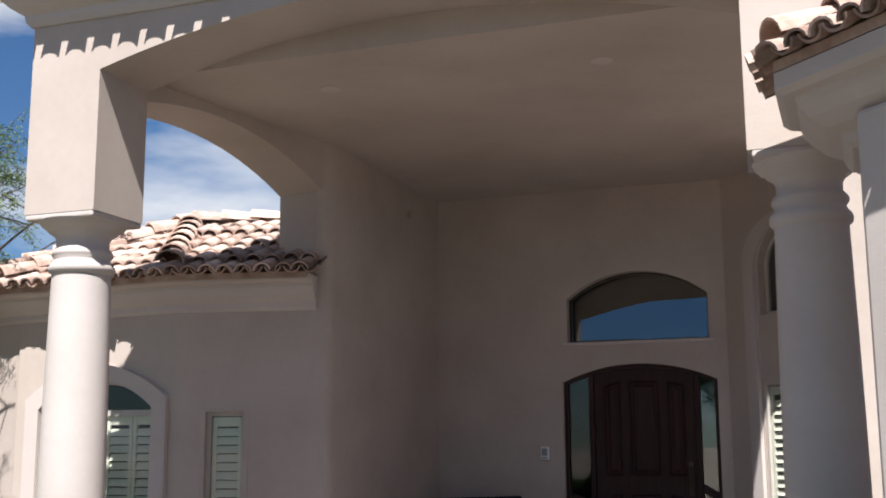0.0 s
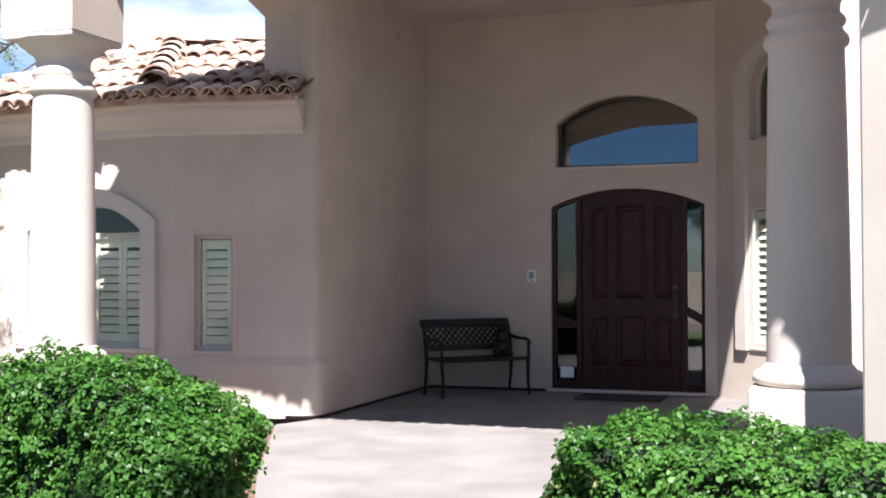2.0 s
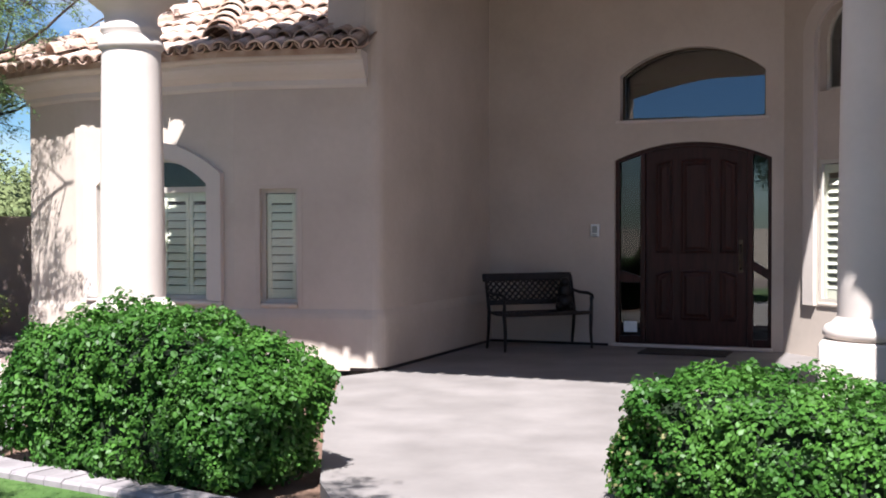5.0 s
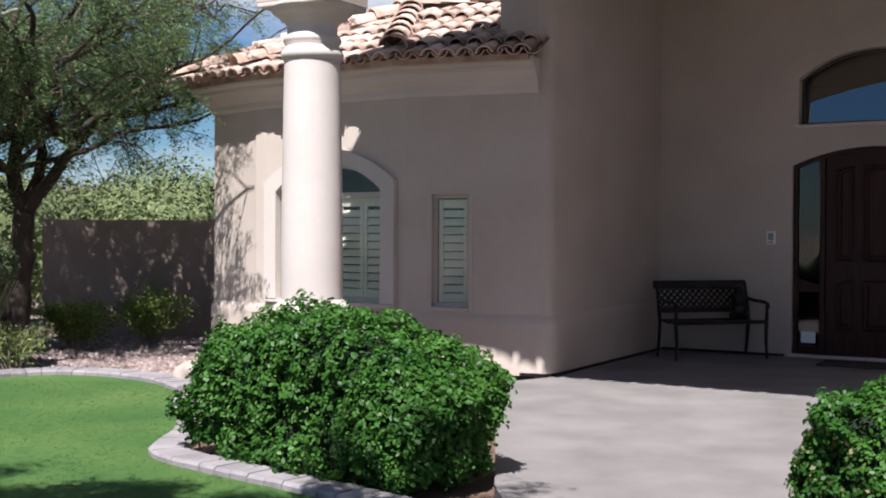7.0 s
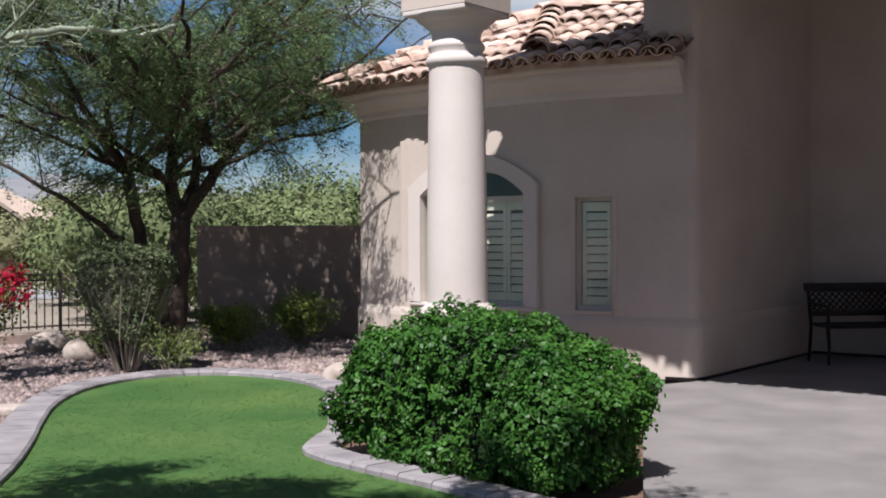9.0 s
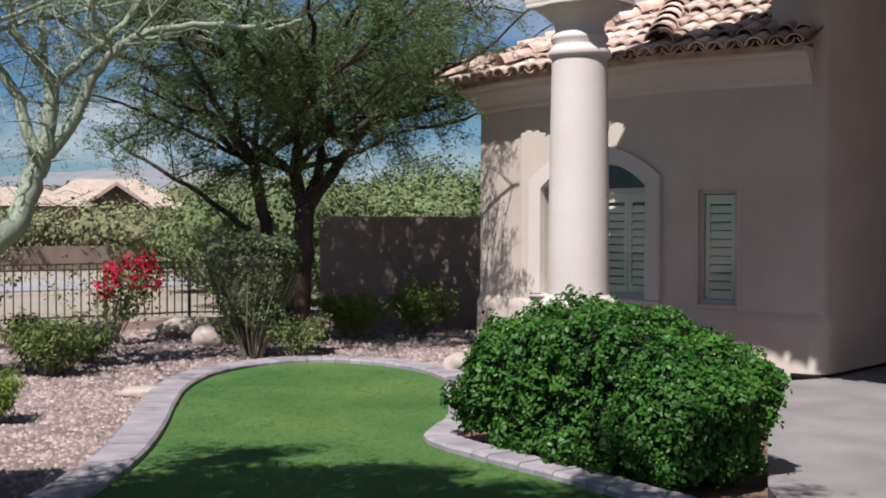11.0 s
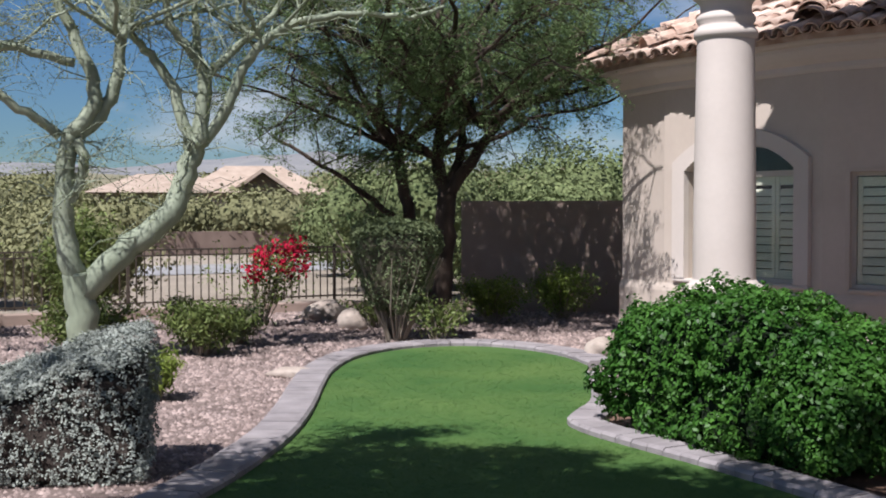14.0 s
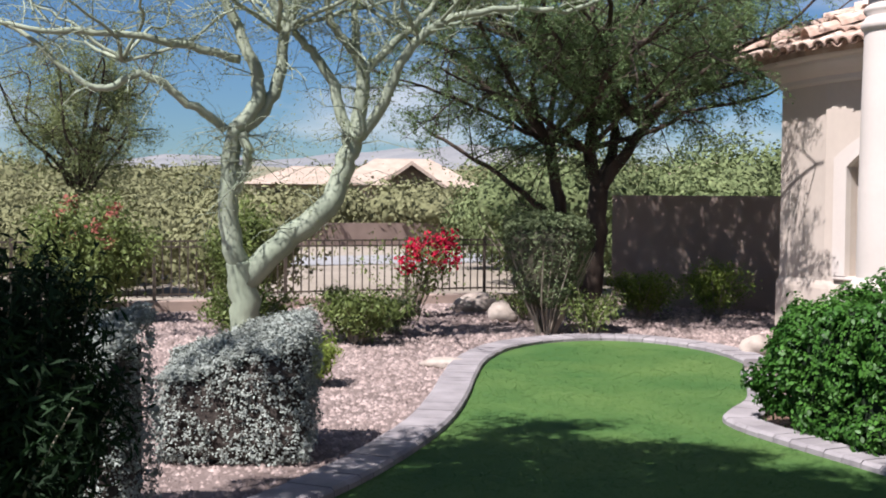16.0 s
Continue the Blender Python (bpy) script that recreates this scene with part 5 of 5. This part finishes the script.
mes += [([(0.05, 0, 1.75), (0.25, 0.2, 2.3), (0.2, 0.3, 3.0), (0.5, 0.2, 3.8), (0.9, 0.1, 4.6)], 0.08, 0.025)]
mes += fan((-0.62, 0.0, 2.3), 8, rr, 3.6, 1.8, 0.05)
mes += fan((0.0, 0.0, 2.7), 8, rr, 3.6, 2.0, 0.05)
mes += fan((0.5, 0.0, 2.6), 7, rr, 2.9, 1.5, 0.045)
mes += fan((-0.3, 0.0, 3.4), 8, rr, 3.8, 1.5, 0.04)
mes += fan((-0.1, 0.0, 2.2), 6, rr, 3.3, 1.1, 0.04)
mes += fan((0.95, 0.0, 2.85), 6, rr, 2.1, 1.0, 0.035, lean=(0.1, 0.9))
tree("mesquite_tree", (-7.66, 12.55, -0.08), 30, mes, "broad mesquite tree with dark trunks and feathery green crown", BARK, MESQUITE_LEAF, 61, 10, 1.0, 62, (0.056, 0.0155), 0.036, 0.06, 6, 0.55)

# palo verde with pale green limbs
pv = [([(0.06, 0, -0.15), (0.05, 0.0, 0.17), (0.03, 0.0, 0.56), (-0.01, 0, 0.91)], 0.175, 0.140)]
pv += [([(-0.01, 0.0, 0.85), (-0.12, 0.0, 1.26), (-0.12, 0, 1.67), (-0.09, 0, 2.03), (-0.04, 0, 2.31)], 0.115, 0.085)]
pv += [([(-0.08, 0, 1.59), (0.02, -0.03, 1.79), (0.08, -0.06, 2.0), (0.01, -0.06, 2.23)], 0.055, 0.050)]
pv += [([(-0.04, 0, 2.27), (0.17, -0.03, 2.58), (0.15, -0.05, 2.9), (0, -0.05, 3.23), (-0.16, -0.05, 3.59), (-0.32, -0.05, 3.93)], 0.085, 0.040)]
pv += [([(0.01, 0.0, 2.27), (0.3, 0.03, 2.55), (0.41, 0.05, 2.92), (0.45, 0.05, 3.27), (0.31, 0.05, 3.59), (0.17, 0.05, 3.96)], 0.080, 0.035)]
pv += [([(0.45, 0.0, 3.24), (0.56, 0.05, 3.57), (0.6, 0.1, 3.99)], 0.050, 0.030)]
pv += [([(-0.16, 0, 2.27), (-0.37, -0.1, 2.41), (-0.7, -0.2, 2.64), (-0.98, -0.2, 2.79), (-1.31, -0.2, 2.65), (-1.53, -0.2, 2.68), (-1.8, -0.2, 2.91), (-2.18, -0.2, 3.22), (-2.55, -0.2, 3.37)], 0.052, 0.020)]
pv += [([(0, 0, 2.99), (-0.54, -0.15, 3.09), (-1.08, -0.3, 3.17), (-1.78, -0.3, 3.19), (-2.31, -0.3, 3.25), (-2.79, -0.3, 3.21)], 0.050, 0.018)]
pv += [([(0.03, 0.0, 0.67), (0.43, 0.0, 1.09), (0.78, 0, 1.36), (1.0, 0, 1.63), (1.09, 0, 1.98), (1.21, 0, 2.23)], 0.135, 0.100)]
pv += [([(1.22, 0.0, 2.19), (1.25, 0.0, 2.64), (1.28, 0, 2.92)], 0.085, 0.070)]
pv += [([(1.28, 0.0, 2.89), (1.15, 0.0, 3.14), (0.97, 0, 3.34), (0.88, 0, 3.63), (0.85, 0, 3.98)], 0.062, 0.030)]
pv += [([(1.3, 0.0, 2.9), (1.61, 0.05, 3.21), (1.98, 0.1, 3.56), (2.22, 0.1, 3.93)], 0.050, 0.022)]
pv += [([(1.15, 0.0, 2.09), (1.03, 0.07, 2.52), (0.88, 0.15, 2.94), (0.68, 0.15, 3.16), (0.56, 0.15, 3.32), (0.37, 0.15, 3.7)], 0.070, 0.030)]
pv += [([(1.24, 0, 2.21), (1.49, -0.05, 2.58), (1.66, -0.1, 2.99), (1.94, -0.1, 3.32), (2.2, -0.1, 3.46), (2.8, -0.1, 3.57), (3.41, -0.1, 3.58), (3.79, -0.1, 3.7)], 0.065, 0.020)]
pv += [([(1.2, 0.0, 2.99), (1.2, 0.07, 3.36), (1.18, 0.15, 3.66), (1.2, 0.15, 4.02)], 0.050, 0.025)]
rr = random.Random(23)
pv += fan((0.4, 0.1, 3.3), 7, rr, 2.4, 1.0, 0.028)
pv += fan((1.9, 0.2, 3.3), 7, rr, 2.2, 0.9, 0.024)
pv += fan((-1.2, 0.1, 2.95), 6, rr, 2.0, 0.9, 0.022)
tree("palo_verde_tree", (-9.08, 7.74, -0.08), 46, pv, "palo verde tree with smooth pale green forked limbs", GREEN_BARK, PALO_LEAF, 63, 11, 0.7, 18, (0.034, 0.0105), 0.045, 0.06, 4, 0.45, 0.010)

# hazy tree beyond the fence
rr = random.Random(29)
haze = [([(0, 0, -0.2), (0.1, 0, 1.0), (0.0, 0.1, 2.0)], 0.12, 0.09)]
haze += fan((0.0, 0.1, 1.5), 6, rr, 2.2, 2.2, 0.05)
haze += fan((0.0, 0.1, 2.0), 8, rr, 2.4, 2.9, 0.05)
haze += fan((0.2, 0.0, 2.6), 6, rr, 1.6, 2.5, 0.04)
tree("palo_verde_tree", (-21.6, 14.3, -0.3), 0, haze, "feathery grey-green palo verde tree beyond the fence", BARK, PALO_LEAF, 67, 9, 0.9, 60, (0.07, 0.022), 0.09, 0.12, 4, 0.5)

# tree beside the lawn, out of view, whose shade falls over the grass
rr = random.Random(19)
shade = [([(0, 0, -0.1), (0.05, 0.1, 1.2), (0.35, 0.9, 2.9)], 0.13, 0.1)]
shade += fan((0.35, 0.9, 2.8), 9, rr, 1.9, 1.7, 0.05, lean=(0.2, 0.3))
shade += fan((0.30, 0.8, 3.0), 6, rr, 1.5, 1.9, 0.045, lean=(-0.3, 0.2))
shade += [([(0.35, 0.9, 2.8), (0.9, 0.8, 3.0), (1.9, 0.7, 3.3)], 0.07, 0.045)]
shade += fan((1.9, 0.7, 3.25), 8, rr, 1.35, 1.3, 0.04)
shade += [([(0.35, 0.9, 2.8), (1.1, 1.0, 3.4), (1.75, 1.3, 3.9)], 0.07, 0.045)]
shade += fan((1.75, 1.3, 3.85), 9, rr, 1.05, 1.1, 0.04)
tree("shade_tree", (-3.75, 0.55, -0.08), 0, shade, "mesquite tree shading the lawn", BARK, MESQUITE_LEAF, 65, 9, 0.75, 90, (0.085, 0.028), 0.09, 0.12, 4, 0.45)

# ---- garden wall, fence, rocks ----
bm = bmesh.new()
GW = [Vector((-8.62, 14.72)), Vector((-4.4, 16.2))]
pierced_wall(bm, GW[0], GW[1], -0.2, 1.57, 0.20)
tagged(part("wall_garden", bm, WALL_BROWN), kind="structure")
fence_line = [Vector((-17.5, 1.6)), Vector((-12.9, 9.6)), Vector((-10.35, 13.85)), Vector((-8.7, 14.72))]
fence = thing("fence", (*fence_line[1], 0), "low dark iron picket fence on a stucco curb", "fence")
post_me, bar_me = box_bm((-0.022, -0.022, 0.05), (0.022, 0.022, 0.93)), box_bm((-0.008, -0.008, 0.10), (0.008, 0.008, 0.88))
pm, pk = bpy.data.meshes.new("post"), bpy.data.meshes.new("picket")
post_me.to_mesh(pm)
bar_me.to_mesh(pk)
pm.materials.append(FENCE_IRON)
pk.materials.append(FENCE_IRON)
inv = fence.matrix_basis.inverted()
for a, b in zip(fence_line, fence_line[1:]):
    ln = (b - a).length
    d = (b - a).normalized()
    ang = math.degrees(math.atan2(d.y, d.x))
    n = int(ln / 0.115)
    for i in range(n):
        p = a + d * ln * i / n
        ob = new("post" if i % 16 == 0 else "picket", pm if i % 16 == 0 else pk)
        ob.parent = fence
        ob.matrix_local = inv @ pose(p.x, p.y, 0, 0, 0, ang)
    for z in (0.14, 0.80, 0.88):
        bm = box_bm((0, -0.012, z - 0.012), (ln, 0.012, z + 0.012), pose(a.x, a.y, 0, 0, 0, ang))
        part("rail", bm, FENCE_IRON, fence, world_space=True)
    bm = bmesh.new()
    box(bm, (-0.1, -0.11, -0.4), (ln + 0.1, 0.11, 0.06), pose(a.x, a.y, 0, 0, 0, ang), 0.015)
    ob = part("fence_curb", bm, WALL_BROWN, fence, "low stucco footing", world_space=True)


def rock(at, size, seed, label):
    r = random.Random(seed)
    o = thing("rock", at, label, "rock", turn=r.uniform(0, 180))
    bm = bmesh.new()
    bmesh.ops.create_icosphere(bm, subdivisions=3, radius=0.5)
    off = Vector((r.uniform(0, 9), r.uniform(0, 9), 0))
    for v in bm.verts:
        v.co *= 1 + 0.35 * noise.noise(v.co * 2.2 + off) + 0.1 * noise.noise(v.co * 6 + off)
        v.co = Vector((v.co.x * size[0], v.co.y * size[1], max(v.co.z * size[2], -0.25 * size[2]) + 0.2 * size[2]))
    part("stone", bm, ROCK, o, smooth=True)


rock((-6.62, 8.02, -0.09), (0.40, 0.28, 0.13), 1, "flat pale rock on the gravel")
rock((-8.55, 11.75, -0.09), (0.42, 0.34, 0.36), 2, "pale boulder near the topiary shrub")
rock((-9.6, 12.6, -0.09), (0.7, 0.4, 0.36), 3, "tan boulder before the fence")
rock((-10.6, 11.4, -0.09), (0.6, 0.4, 0.3), 4, "tan boulder before the fence")
rock((-4.62, 10.55, -0.09), (0.36, 0.30, 0.34), 5, "pale stone at the end of the curb")
rock((-11.3, 10.2, -0.09), (0.9, 0.4, 0.26), 6, "long tan boulder before the fence")

# gravel stones and grass blades
r = np.random.default_rng(77)
n = 60000
px, py = r.uniform(-12.5, -3.4, n), r.uniform(2.0, 15.5, n)
near = np.hypot(px, py)
ok = inside_poly(px, py, bed) & ~inside_poly(px, py, lawn_edge) & (r.uniform(0, 1, n) < np.clip(8.0 / near, 0, 1) ** 1.3)
px, py = px[ok], py[ok]
n = len(px)
s = r.uniform(0.012, 0.028, n) * np.clip(np.hypot(px, py) / 7.5, 0.8, 1.8)
ang = r.uniform(0, 6.28, n)
corners = []
for k in range(5):
    a = ang + k * 1.2566
    corners.append(np.stack([px + s * np.cos(a) * r.uniform(0.7, 1.2, n), py + s * np.sin(a) * r.uniform(0.7, 1.2, n), np.full(n, -0.092)], 1))
apex = np.stack([px + r.normal(0, 0.3, n) * s, py + r.normal(0, 0.3, n) * s, -0.088 + s * r.uniform(0.5, 0.95, n)], 1)
v = np.stack(corners + [apex], 1).reshape(-1, 3)
base = (np.arange(n) * 6)[:, None]
f = np.concatenate([base + np.array([[k, (k + 1) % 5, 5]]) for k in range(5)])
tagged(link_mesh("gravel", array_mesh("gravel", v, f), GRAVEL), "pinkish brown crushed gravel", "gravel", kind="stuff")
n = 110000
px, py = r.uniform(-6.4, -0.5, n), r.uniform(2.2, 10.3, n)
near = np.hypot(px, py)
ok = inside_poly(px, py, lawn_edge) & (r.uniform(0, 1, n) < np.clip(5.5 / near, 0, 1) ** 1.2)
p = np.stack([px[ok], py[ok], np.full(ok.sum(), -0.06)], 1)
n = len(p)
a = r.uniform(0, 6.28, n)
w = np.stack([np.cos(a), np.sin(a), np.zeros(n)], 1) * 0.0028 * np.clip(near[ok] / 4.5, 1, 2)[:, None]
tip = p + np.stack([r.normal(0, 0.024, n), r.normal(0, 0.024, n), r.uniform(0.003, 0.007, n)], 1)
v = np.stack([p - w, p + w, tip], 1).reshape(-1, 3)
tagged(link_mesh("grass", array_mesh("grass", v, np.arange(3 * n).reshape(-1, 3)), GRASS), "short mown grass", "grass", kind="stuff")

# ---- bench with ornament ----
bench = thing("garden_bench", (0.53, 13.27, 0), "dark cast metal bench with lattice back, set across the corner", "bench", turn=25)
for x in (-0.56, 0.56):
    bm = bmesh.new()
    tube(bm, [(x, -0.24, 0), (x * 0.98, -0.23, 0.2), (x, -0.22, 0.42), (x, -0.23, 0.52), (x, -0.22, 0.60)], [0.016, 0.02, 0.024, 0.018, 0.018], 7)
    part("front_leg", bm, IRON, bench)
    bm = bmesh.new()
    tube(bm, [(x, 0.24, 0), (x, 0.20, 0.22), (x, 0.18, 0.42), (x, 0.23, 0.65), (x, 0.28, 0.86)], [0.016, 0.019, 0.022, 0.020, 0.018], 7)
    part("back_leg", bm, IRON, bench)
    bm = bmesh.new()
    tube(bm, [(x, 0.22, 0.66), (x, 0.05, 0.64), (x, -0.14, 0.64), (x, -0.24, 0.62), (x, -0.27, 0.58)], [0.016, 0.02, 0.02, 0.018, 0.014], 7)
    part("armrest", bm, IRON, bench)
part("seat_rail", box_bm((-0.57, -0.25, 0.395), (0.57, -0.22, 0.44), None, 0.008), IRON, bench)
for i in range(9):
    y = -0.215 + i * 0.048
    part("seat_slat", box_bm((-0.55, y, 0.415 - 0.02 * math.sin(i / 8 * math.pi)), (0.55, y + 0.036, 0.433 - 0.02 * math.sin(i / 8 * math.pi)), None, 0.004), IRON, bench)
back_m = pose(0, 0.225, 0.60, -14)
part("top_rail", box_bm((-0.60, -0.02, 0.18), (0.60, 0.02, 0.275), back_m, 0.012), IRON, bench)
part("lower_rail", box_bm((-0.56, -0.015, -0.10), (0.56, 0.015, -0.04), back_m, 0.008), IRON, bench)
bm = bmesh.new()
for i in range(-3, 17):
    for sgn in (1, -1):
        x0 = -0.54 + i * 0.078
        a, b = Vector((x0, 0.003 * sgn, -0.04)), Vector((x0 + 0.22, 0.003 * sgn, 0.18))
        if sgn < 0:
            a.x, b.x = b.x, a.x
        lo, hi = max(min(a.x, b.x), -0.54), min(max(a.x, b.x), 0.54)
        if hi - lo < 0.03:
            continue
        def onx(x):
            k = (x - a.x) / (b.x - a.x)
            return a.lerp(b, k)
        tube(bm, [back_m @ onx(lo), back_m @ onx(hi)], 0.0125, 4)
part("lattice", bm, IRON, bench, "open diamond lattice")
orn = thing("garden_ornament", (0.83, 13.40, 0.435), "small black ornament sitting on the bench", "ornament")
bm = bmesh.new()
for c, s in (((0, 0, 0.10), (0.10, 0.11, 0.10)), ((0, 0.02, 0.22), (0.085, 0.08, 0.11)), ((0, -0.01, 0.33), (0.06, 0.065, 0.06)), ((-0.07, -0.06, 0.05), (0.045, 0.09, 0.05)), ((0.07, -0.06, 0.05), (0.045, 0.09, 0.05))):
    bmesh.ops.create_icosphere(bm, subdivisions=2, radius=1, matrix=Matrix.Translation(c) @ Matrix.Diagonal((*s, 1)))
part("body", bm, IRON, orn, smooth=True)

# ---- the distance ----
AZ = lambda deg, dist: (-math.sin(radians(deg)) * dist, math.cos(radians(deg)) * dist)
bm = bmesh.new()
d0, d1 = Vector(AZ(75, 30)), Vector(AZ(28, 36))
t = (d1 - d0).normalized()
nrm = Vector((-t.y, t.x))
ground_sheet(bm, [tuple(d0), tuple(d1), tuple(d1 + nrm * 5), tuple(d0 + nrm * 5)], -0.28)
tagged(part("road", bm, ROAD), kind="structure")
for a0, a1, dist, h, mat, name in ((50, 38.5, 44, 0.6, material("far_brick_wall", (0.19, 0.135, 0.112), (0.24, 0.175, 0.145), 2, 0.9), "wall_far"), ):
    bm = bmesh.new()
    pierced_wall(bm, AZ(a0, dist), AZ(a1, dist + 3), -0.4, h, 0.3)
    tagged(part(name, bm, mat), kind="structure")


def far_house(deg, dist, w, depth, wall_h, roof_h, label, turn):
    x, y = AZ(deg, dist)
    h = thing("house", (x, y, -0.3), label, "house", turn=turn)
    bm = box_bm((-w / 2, -depth / 2, 0), (w / 2, depth / 2, wall_h))
    part("wall", bm, FAR_STUCCO, h)
    bm = bmesh.new()
    o = 0.7
    lo = [bm.verts.new((sx * (w / 2 + o), sy * (depth / 2 + o), wall_h)) for sx, sy in ((-1, -1), (1, -1), (1, 1), (-1, 1))]
    hi = [bm.verts.new((sx * w * 0.22, 0, wall_h + roof_h)) for sx in (-1, 1)]
    for f in ((lo[0], lo[1], hi[1], hi[0]), (lo[1], lo[2], hi[1]), (lo[2], lo[3], hi[0], hi[1]), (lo[3], lo[0], hi[0])):
        bm.faces.new(f)
    bm.faces.new(lo[::-1])
    part("roof", bm, FAR_ROOF, h)
    for k in (-0.3, 0.05, 0.3):
        wn_ = part("window", box_bm((k * w - 0.6, -depth / 2 - 0.06, 1.0), (k * w + 0.6, -depth / 2 + 0.02, 2.2), None, 0.02), FAR_STUCCO, h)
        part("pane", box_bm((k * w - 0.5, -depth / 2 - 0.08, 1.1), (k * w + 0.5, -depth / 2 - 0.062, 2.1)), DARK_ROOM, wn_, "dark glass")
    return h


gabled = far_house(40.2, 68, 7.4, 7, 2.6, 1.75, "tan stucco house with a gabled front and peach tile roof", 42)
bm = bmesh.new()
slab(bm, [(-1.9, 0), (-1.9, 2.2), (0.3, 3.75), (2.5, 2.2), (2.5, 0)], -5.0, -2.0, Matrix())
# darker than the house's stucco: the gable's shade is put into its colour
part("gable_wall", bm, material("far_gable_shade", (0.20, 0.15, 0.115), (0.26, 0.20, 0.155), 0.6, 0.9), gabled, "gable front coloured brown for its shade")
for a_, b_ in (((0.3, 3.80), (-2.5, 1.82)), ((0.3, 3.80), (3.1, 1.82))):
    bm = bmesh.new()
    slab(bm, [a_, b_, (b_[0], b_[1] + 0.22), (a_[0], a_[1] + 0.22)], -5.9, 0.0, Matrix())
    part("gable_roof", bm, FAR_ROOF, gabled)
far_house(44.5, 60, 6, 7, 2.6, 1.0, "low tan stucco house behind scrub", 44)
far_house(25.0, 95, 6, 6, 4.0, 1.2, "pale house behind the garden wall trees", 24)

# scrub on the slope: many small clumps
# the clumps' inner shade is put into this darker colour
SCRUB_MASS = material("scrub_mass", (0.066, 0.088, 0.034), (0.128, 0.150, 0.064), 1.2, 0.95, 0.6, 9.0, fine=0.3)


def clump(way, mid):
    """How far a bush bulges out that way."""
    return 0.80 + 0.20 * noise.noise(way * 2.0 + Vector(mid)) + 0.10 * noise.noise(way * 5.0 + Vector(mid))


def scrub_belt(name, deg0, deg1, d0, d1, count, size, height, mat, seed, label, rise=0.0, dense=1.0, leaf=0.12):
    r = np.random.default_rng(seed)
    pts, nr = [], []
    mass = bmesh.new()
    for i in range(count):
        a, d = radians(r.uniform(deg0, deg1)), r.uniform(d0, d1)
        c = np.array([-math.sin(a) * d, math.cos(a) * d, -0.3 + rise * (d - d0)])
        k = r.uniform(0.6, 1.3)
        m = int(650 * k * dense)
        for _ in range(3):
            q = r.normal(0, 1, (m, 3))
            q /= np.linalg.norm(q, axis=1)[:, None]
            o = r.normal(0, 0.45, 3) * size * k
            mid, ext = c + np.array([o[0], o[1], height * k * 0.55]), np.array([size, size, height * 0.6]) * k * r.uniform(0.7, 1.1)
            lift = np.array([clump(Vector(d), mid) for d in q]) * r.uniform(0.72, 1.18, m)
            pts.append(mid + q * ext * lift[:, None])
            nr.append(q)
            made = bmesh.ops.create_icosphere(mass, subdivisions=2, radius=1.0)["verts"]
            for v in made:
                g = 0.66 * clump(v.co, mid)
                v.co = Vector(mid + np.array(v.co) * ext * g)
    pts, nr = np.concatenate(pts), np.concatenate(nr)
    tagged(part(name + "_mass", mass, SCRUB_MASS if mat is NEAR_SCRUB else FAR_MASS, smooth=True), label + ", shaded inner twigs", "scrub", kind="stuff")
    v, f = leaf_arrays(pts, nr, leaf * 1.2, leaf * 0.72, r, 0.45)
    return tagged(link_mesh(name, array_mesh(name, v, f), mat), label, "scrub", kind="stuff")


scrub_belt("scrub", 18, 36, 22, 34, 26, 1.5, 2.5, NEAR_SCRUB, 91, "yellow-green desert trees beyond the garden wall", 0.0, 2.6, 0.095)
scrub_belt("scrub", 33, 66, 46, 75, 40, 2.0, 1.9, FAR_LEAF, 92, "olive desert scrub on the far slope", 0.02, 1.5, 0.19)
scrub_belt("scrub", 15, 80, 80, 150, 80, 4.5, 3.6, FAR_LEAF, 93, "hazy desert trees in the distance", 0.035, 0.8, 0.42)
scrub_belt("scrub", 166, 235, 27, 42, 30, 2.6, 4.6, FAR_LEAF, 95, "olive desert trees across the street", 0.0, 0.5, 0.45)
scrub_belt("scrub", 50, 75, 17, 26, 14, 1.2, 1.7, FAR_LEAF, 94, "desert shrubs beyond the fence", 0.0, 2.0, 0.08)

# the slope that rises behind the houses
bm = bmesh.new()
rows = []
for dist, zz in ((58, -0.32), (80, 0.6), (120, 2.6), (190, 6.5), (280, 9.5), (420, 9.0)):
    rows.append([bm.verts.new((*AZ(-20 + 120 * i / 60, dist), zz + 0.8 * (dist / 100) * noise.noise((i * 0.35, dist * 0.02, 0)))) for i in range(61)])
for p0, p1 in zip(rows, rows[1:]):
    for i in range(60):
        bm.faces.new((p0[i], p0[i + 1], p1[i + 1], p1[i]))
tagged(part("ground_slope", bm, material("scrub_slope", (0.14, 0.128, 0.078), (0.22, 0.20, 0.13), 0.12, 0.95, fine=0.3), smooth=True), kind="structure")

# hills
bm = bmesh.new()
cols = 90
rows = []
for j, (dist, k) in enumerate(((420, 0.0), (520, 0.55), (640, 1.0), (760, 0.7))):
    row = []
    for i in range(cols + 1):
        deg = -30 + 150 * i / cols
        x, y = AZ(deg, dist)
        hgt = 20 + 12 * math.exp(-((deg - 36) / 9) ** 2) + 12 * noise.noise((deg * 0.09, 3.1, 0)) + 5 * noise.noise((deg * 0.4, 1.7, j))
        row.append(bm.verts.new((x, y, -0.5 + hgt * k)))
    rows.append(row)
for a, b in zip(rows, rows[1:]):
    for i in range(cols):
        bm.faces.new((a[i], a[i + 1], b[i + 1], b[i]))
tagged(part("backdrop_hills", bm, HILL, smooth=True), kind="structure")
